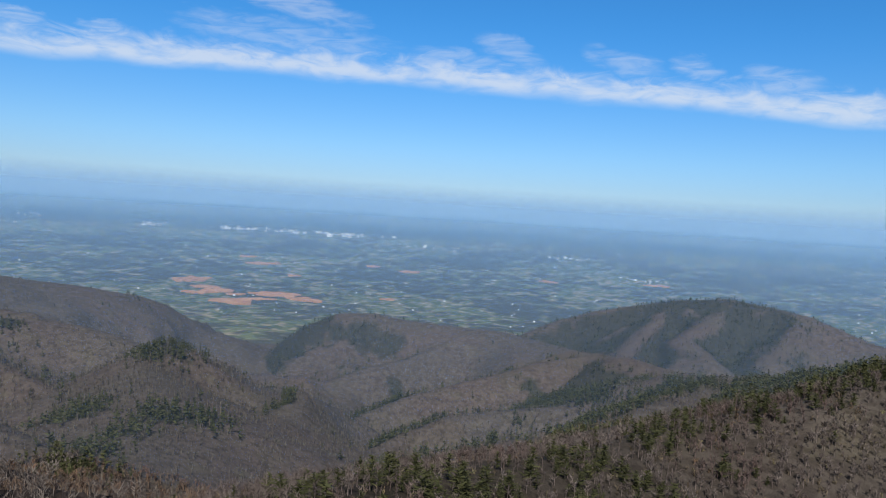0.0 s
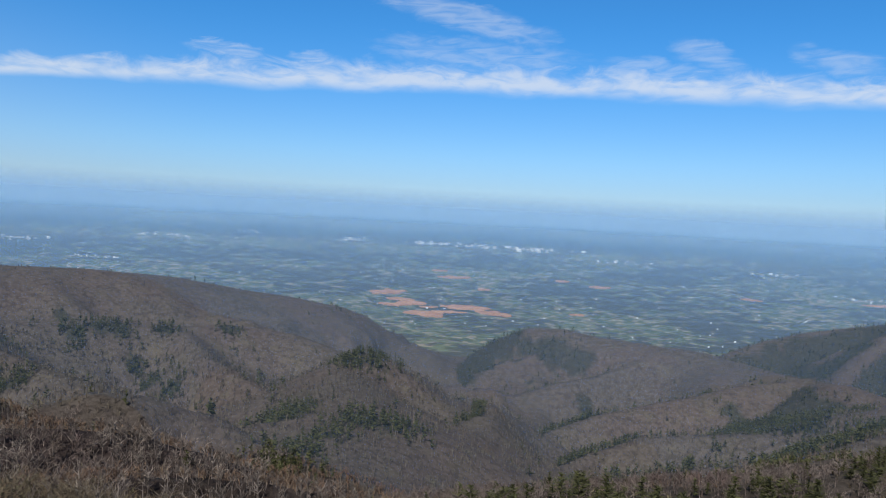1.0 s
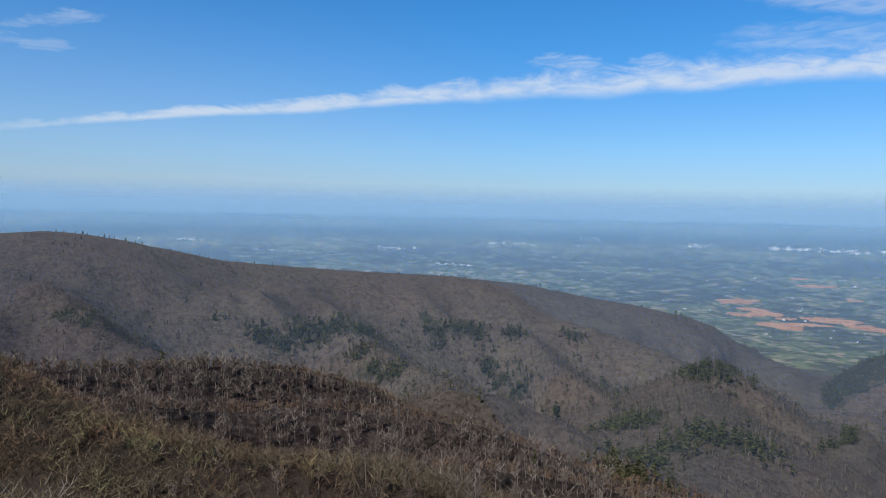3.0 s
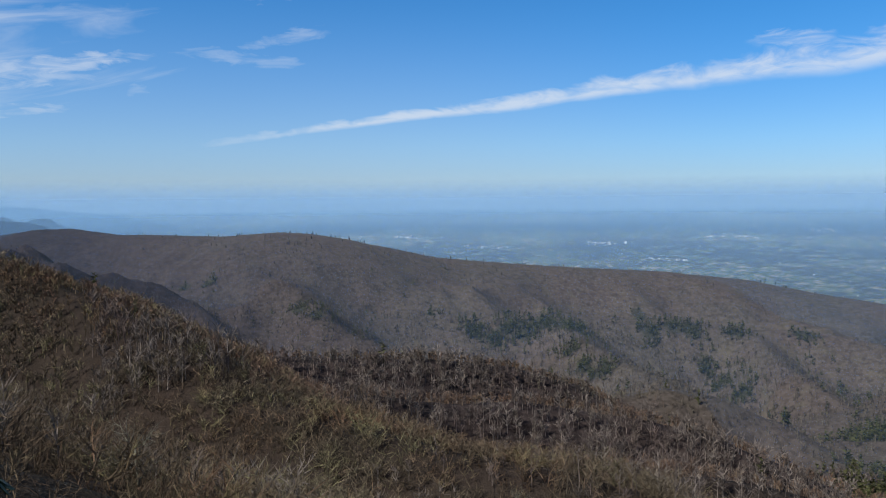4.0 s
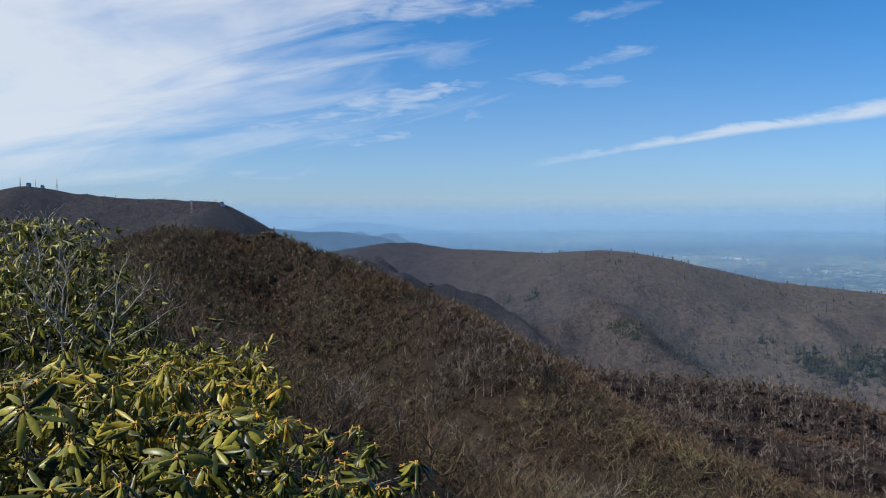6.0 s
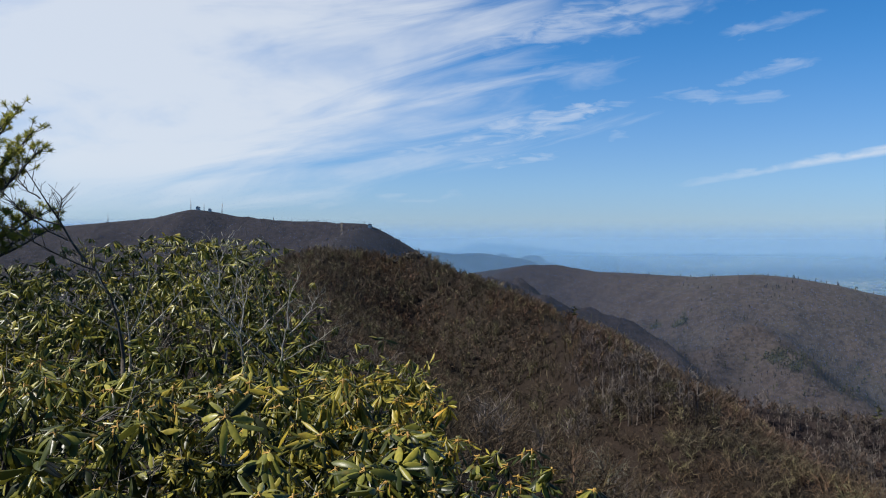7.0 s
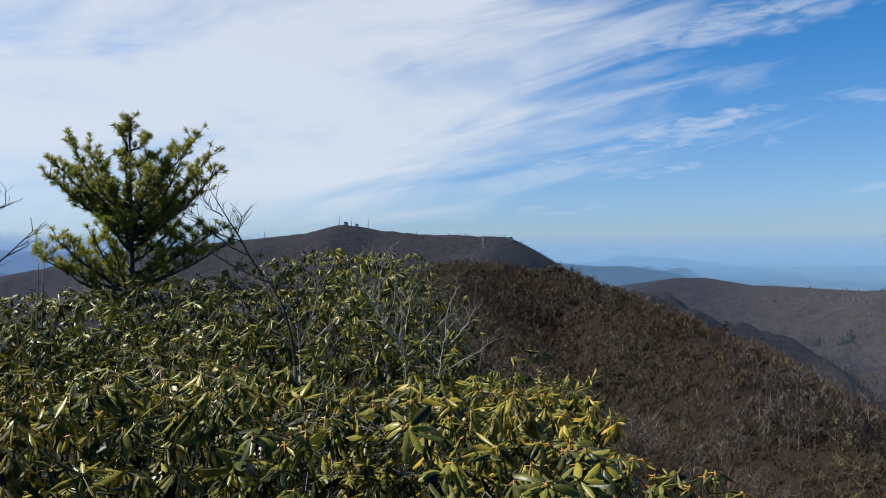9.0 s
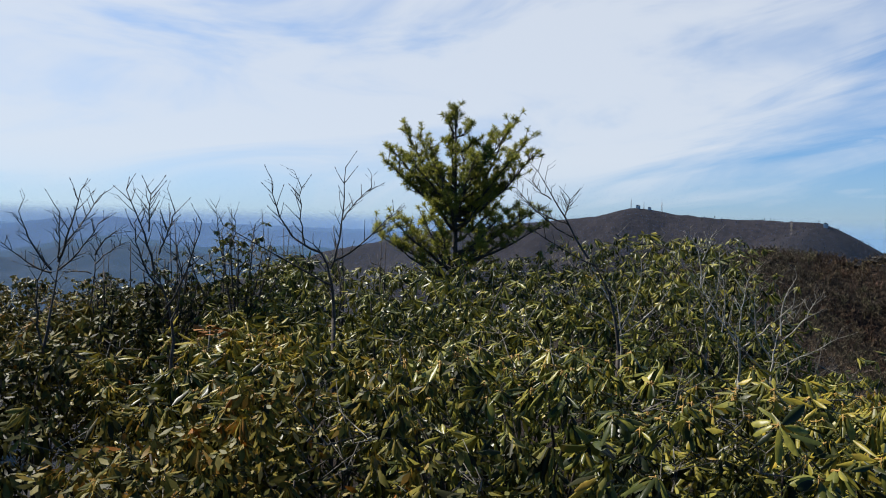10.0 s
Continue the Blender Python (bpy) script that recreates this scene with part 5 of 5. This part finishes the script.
# a spray of withered orange leaves
ox, oy = -2.95, -3.05
oz = float(canopy(np.array([ox]), np.array([oy]))[0]) + 0.02
spray = thing("withered_spray", (ox, oy, oz), "spray of withered orange leaves on the laurel", "leaves")
m = Mesher()
for i in range(18):
    a = rnd.uniform(0, 6.28)
    m.blade(Vector((rnd.gauss(0, 0.045), rnd.gauss(0, 0.04), rnd.gauss(0, 0.012))), Vector((math.cos(a), math.sin(a), rnd.uniform(-0.5, 0.3))) * 0.05, 0.018)
tagged(part("leaves", m.mesh("leaves", DEADLEAF), spray), kind="stuff")
m = Mesher()
m.tube([Vector((0, 0, -0.25)), Vector((0.02, 0.01, -0.1)), Vector((0, 0, 0.01))], 0.006, 0.003, 4)
part("stalk", m.mesh("stalk", BARK), spray)

# ---- single bare trees on the steep slope below the thicket ----
def branching(m, p, way, length, radius, depth):
    pts, d = [p], way.normalized()
    for i in range(3):
        d = (d + Vector((rnd.gauss(0, 0.2), rnd.gauss(0, 0.2), rnd.uniform(-0.02, 0.16)))).normalized()
        pts.append(pts[-1] + d * length / 3)
    m.tube(pts, radius, radius * 0.4, 3)
    if depth:
        for i in range(1, 4):
            for _ in range(2 if depth > 1 else 1):
                side = d.cross(Vector((rnd.gauss(0, 1), rnd.gauss(0, 1), rnd.gauss(0, 1)))).normalized()
                branching(m, pts[i], d * 0.65 + side * 0.75, length * rnd.uniform(0.42, 0.7), radius * 0.5, depth - 1)


def bare_tree_mesh(seed, height):
    global rnd
    kept, rnd = rnd, random.Random(seed)
    trunk, crown = Mesher(), Mesher()
    pts = [Vector((0, 0, -0.3))]
    for i in range(5):
        pts.append(pts[-1] + Vector((rnd.gauss(0, 0.12), rnd.gauss(0, 0.12), height * 0.13)))
    trunk.tube(pts, 0.09, 0.045, 6)
    for i in range(2, 6):
        for _ in range(2):
            a = rnd.uniform(0, 6.28)
            branching(crown, pts[i], Vector((math.cos(a), math.sin(a), rnd.uniform(0.5, 1.3))), height * rnd.uniform(0.3, 0.45), 0.035, 2)
    rnd = kept
    return trunk, crown


BROWNBARK = plain("brown_lichened_bark", (0.030, 0.024, 0.018), (0.085, 0.074, 0.056), 3, 0.9, 0.15, 0.4, 0.01)
PALE = plain("pale_lichened_bark", (0.05, 0.047, 0.036), (0.125, 0.122, 0.095), 3, 0.9, 0.15, 0.4, 0.01)
shapes = []
for i in range(8):
    trunk, crown = bare_tree_mesh(300 + i, 4.2)
    bark = PALE if i % 4 == 0 else BROWNBARK
    shapes.append((trunk.mesh("trunk", bark), crown.mesh("crown", bark), i % 4 == 0))
place_rng = random.Random(5)
made = 0
while made < 32:
    az, r = place_rng.uniform(24, 99), 48 + 70 * place_rng.random()
    p = bearing(az, 0, r)
    z = ground_at(p.x, p.y)
    tm, cm, pale = shapes[made % 8]
    if made < 8:
        tree = thing("bare_tree", (p.x, p.y, z), "pale lichen-covered leafless tree on the steep slope" if pale else "small leafless grey tree on the steep slope", "tree", "bare trees on the slope")
        part("trunk", tm, tree)
        tagged(part("crown", cm, tree, "leafless crown of crooked grey branches"), kind="stuff")
        tree.rotation_euler.z = place_rng.uniform(0, 6.28)
        shapes[made] = (tm, cm, tree)
    else:
        src = shapes[made % 8][2]
        s = place_rng.uniform(0.75, 1.2)
        copy = copy_thing(src, Matrix.LocRotScale((p.x, p.y, z), Euler((0, 0, place_rng.uniform(0, 6.28))), (s, s, s)))
    made += 1

# ---- the valley: bare clay diggings, farmhouses, towns ----
CLAY = plain("orange_clay", (0.19, 0.092, 0.045), (0.27, 0.155, 0.09), 0.02, 0.95, 0.1, 0.2, 0.5)
WALLS = plain("pale_painted_walls", (0.14, 0.14, 0.14), (0.42, 0.42, 0.41), 0.02, 0.7, 0.3, 0, island=0.9)


def plain_spot(az, el):
    """The place on the valley floor at a bearing and rise."""
    r = 1500.0
    while (float(plain_level(np.float64(r))) - EYE_Z) / r < math.tan(radians(el)) and r < 4900:
        r += 5
    return r


def clay_patch(az, el, wide, deep, seed):
    r = plain_spot(az, el)
    c = bearing(az, 0, r)
    out, across = Vector((c.x, c.y, 0)).normalized(), Vector((c.y, -c.x, 0)).normalized()
    n = 40
    ang = np.linspace(0, 2 * np.pi, n, endpoint=False)
    rad = 0.7 + 0.75 * fbm(np.cos(ang) * 2 + seed * 3.7, np.sin(ang) * 2, 1.0, 3, 200 + seed)
    x = c.x + across.x * np.cos(ang) * rad * wide + out.x * np.sin(ang) * rad * deep
    y = c.y + across.y * np.cos(ang) * rad * wide + out.y * np.sin(ang) * rad * deep
    z = land(x, y)[0] + 4.0
    zc = ground_at(c.x, c.y) + 4.0
    me = bpy.data.meshes.new("clay_field")
    top = [(a, b, h) for a, b, h in zip(x, y, z)]
    low = [(a, b, h - 8) for a, b, h in top]
    faces = [(i, (i + 1) % n, 2 * n) for i in range(n)] + [(i, n + i, n + (i + 1) % n, (i + 1) % n) for i in range(n)]
    me.from_pydata(top + low + [(c.x, c.y, zc)], [], faces)
    me.materials.append(CLAY)
    tagged(new("ground_clay", me), "bare orange clay diggings in the valley fields", "bare ground", kind="structure")


# worked ground in streaks: bearing, rise, half width, half depth
DIGGINGS = [(18.16, -6.07, 63, 45), (18.7, -6.21, 38, 30), (17.64, -7.03, 54, 30), (16.24, -6.86, 54, 45), (17.19, -6.64, 46, 25), (15.92, -7.49, 63, 25), (15.35, -7.58, 58, 45), (14.68, -7.76, 39, 15), (15.0, -7.1, 26, 20),
            (13.74, -7.41, 47, 20), (12.62, -6.98, 49, 35), (11.45, -7.11, 61, 40), (10.28, -7.32, 55, 30), (9.49, -7.43, 34, 20), (13.14, -4.76, 65, 25), (14.31, -4.31, 34, 20), (2.45, -4.88, 52, 25), (10.87, -5.59, 32, 20),
            (3.96, -6.99, 22, 15), (5.2, -4.59, 33, 20), (-16.0, -4.6, 50, 20), (-8.0, -4.9, 40, 20)]
for i, (az, el, wide, deep) in enumerate(DIGGINGS):
    clay_patch(az, el, wide * 1.2, deep, i)

town_rng = np.random.default_rng(3)


def cluster(n, az, el, daz, del_, lo, hi):
    a = az + town_rng.normal(0, daz, n)
    e = el + town_rng.normal(0, del_, n)
    return [(x, plain_spot(x, min(y, -1.2)), town_rng.uniform(lo, hi)) for x, y in zip(a, e)]


def houses(name, spots, label):
    v, f = [], []
    for az, r, size in spots:
        p = bearing(az, 0, r)
        z = ground_at(p.x, p.y)
        t = town_rng.uniform(0, 3.14)
        l, d, h = size, size * town_rng.uniform(0.4, 0.8), size * town_rng.uniform(0.25, 0.4)
        b = len(v)
        for sx in (-1, 1):
            for y, zz in ((-d / 2, -3.0), (d / 2, -3.0), (d / 2, h), (0, h * 1.6), (-d / 2, h)):
                q = Vector((sx * l / 2, y, 0))
                q.rotate(Euler((0, 0, t)))
                v.append((p.x + q.x, p.y + q.y, z + zz + 1))
        f += [tuple(b + i for i in (4, 3, 2, 1, 0)), tuple(b + 5 + i for i in range(5))]
        f += [(b + i, b + (i + 1) % 5, b + 5 + (i + 1) % 5, b + 5 + i) for i in range(5)]
    me = bpy.data.meshes.new(name)
    me.from_pydata(v, [], f)
    me.materials.append(WALLS)
    tagged(new(name, me), label, "buildings", kind="stuff")


spots = []
for az, el, n, daz, size in [(7.8, -2.42, 34, 1.6, 26), (11.5, -2.35, 16, 0.9, 20), (14.9, -2.38, 26, 1.2, 22), (21.1, -2.36, 16, 0.6, 18), (28, -2.1, 10, 0.6, 18), (-9.5, -3.1, 14, 1.0, 16), (-16, -4.3, 12, 1.2, 12),
                             (43, -3.1, 18, 0.8, 16), (39, -4.2, 12, 1.0, 12), (52, -3.4, 12, 1.2, 14), (58, -2.6, 16, 1.6, 16), (34, -2.6, 16, 1.4, 16), (1, -3.0, 14, 1.4, 14)]:
    spots += cluster(n, az, el, daz, 0.06, size * 0.4, size)
houses("town_buildings", spots, "white buildings of distant towns on the valley plain")
spots = []
for _ in range(800):
    el = -1.7 - 6.8 * town_rng.random() ** 1.4
    spots.append((town_rng.uniform(-36, 74), plain_spot(0, el), town_rng.uniform(2.5, 6.5)))
houses("farmhouses", spots, "scattered white farmhouses and barns among the fields")

# ---- on the summit: masts, huts, a cleared strip; a dark outcrop on the near crest ----
STEEL = plain("weathered_steel", (0.06, 0.06, 0.06), (0.13, 0.13, 0.13), 2, 0.5, 0.4, 0)
STONE = plain("dark_rock", (0.015, 0.014, 0.012), (0.045, 0.04, 0.036), 0.8, 0.9, 0.2, 0.8, 0.2)
GRASS = plain("dry_pale_grass", (0.03, 0.026, 0.022), (0.055, 0.047, 0.040), 0.3, 0.95, 0.1, 0.3, 0.2)


def mast(az, r, height, wide, label):
    p = bearing(az, 0, r)
    at = Vector((p.x, p.y, ground_at(p.x, p.y)))
    tower = thing("radio_mast", at, label, "mast", "radio masts on the summit")
    feet = [Vector((math.cos(a) * wide, math.sin(a) * wide, -0.5)) for a in (0.3, 0.3 + 2.094, 0.3 + 4.188)]
    tip = [q * 0.25 + Vector((0, 0, height)) for q in feet]
    for a, b in zip(feet, tip):
        m = Mesher()
        m.tube([a, b], 0.16, 0.10, 4)
        part("leg", m.mesh("leg", STEEL), tower)
    n = 6
    for i in range(n):
        for j in range(3):
            m = Mesher()
            m.tube([feet[j].lerp(tip[j], i / n), feet[(j + 1) % 3].lerp(tip[(j + 1) % 3], (i + 1) / n)], 0.07, 0.07, 3)
            part("brace", m.mesh("brace", STEEL), tower)
    m = Mesher()
    m.tube([Vector((0, 0, height - 0.5)), Vector((0, 0, height * 1.25))], 0.10, 0.05, 4)
    part("antenna", m.mesh("antenna", STEEL), tower)


mast(107.5, 1008, 11, 0.8, "slender lattice radio mast on the wooded summit")
mast(105.35, 1000, 13, 1.2, "tall lattice radio mast on the wooded summit")
mast(106.6, 1008, 8, 0.6, "slender lattice radio mast on the wooded summit")
mast(112.9, 1080, 11, 0.6, "slender lattice radio mast on the wooded ridge")


def hut(az, r, size, label):
    p = bearing(az, 0, r)
    at = Vector((p.x, p.y, ground_at(p.x, p.y)))
    b = thing("summit_hut", at, label, "building", "summit huts")
    bm = bmesh.new()
    bmesh.ops.create_cube(bm, size=1, matrix=Matrix.Translation((0, 0, size * 0.2)) @ Matrix.Diagonal((size, size * 0.6, size * 0.6, 1)))
    me = bpy.data.meshes.new("walls")
    bm.to_mesh(me)
    me.materials.append(WALLS)
    part("walls", me, b)
    m = Mesher()
    l, d, h = size * 0.55, size * 0.36, size * 0.5
    m.v = [Vector(q) for q in ((-l, -d, h), (l, -d, h), (l, d, h), (-l, d, h), (-l, 0, h + size * 0.2), (l, 0, h + size * 0.2))]
    m.f = [(0, 1, 5, 4), (2, 3, 4, 5), (0, 4, 3), (1, 2, 5), (3, 2, 1, 0)]
    part("roof", m.mesh("roof", STEEL, False), b)


hut(94.7, 885, 7, "small pale building on the open shoulder")
hut(107.0, 1006, 6, "small pale equipment hut below the radio masts")
hut(106.2, 1004, 5, "small pale equipment hut below the radio masts")

rr = np.linspace(830, 925, 40)
strip_v, strip_f = [], []
for i, q in enumerate(rr):
    for side in (-1, 1):
        p = bearing(96.8 + side * (0.07 + 0.03 * math.sin(i * 1.7)), 0, q)
        strip_v.append((p.x, p.y, ground_at(p.x, p.y) + 0.6))
    if i:
        strip_f.append((2 * i - 2, 2 * i - 1, 2 * i + 1, 2 * i))
me = bpy.data.meshes.new("cleared_strip")
me.from_pydata(strip_v, [], strip_f)
me.materials.append(GRASS)
tagged(new("ground_cleared_strip", me), "pale cleared strip through the summit woods", "clearing", kind="structure")


def outcrop(az, r, size, lift):
    p = bearing(az, 0, r)
    bm = bmesh.new()
    bmesh.ops.create_icosphere(bm, subdivisions=4, radius=1)
    for v in bm.verts:
        n = noise.fractal(v.co * 1.6 + Vector((az, r, 0)), 1.0, 2.0, 4)
        v.co *= 1 + 0.35 * n
        v.co = Vector((v.co.x * size, v.co.y * size * 0.7, round(v.co.z * 3) / 3 * 0.35 * size * 0.4 + v.co.z * size * 0.25))
    me = bpy.data.meshes.new("rock_outcrop")
    bm.to_mesh(me)
    me.materials.append(STONE)
    ob = new("rock_outcrop", me)
    ob.location = (p.x, p.y, ground_at(p.x, p.y) + lift)
    ob.rotation_euler.z = radians(az)
    tagged(ob, "dark rock outcrop on the wooded crest", "rock")


outcrop(91.5, 372, 4.2, 2.5)
outcrop(92.6, 376, 3.0, 2.0)
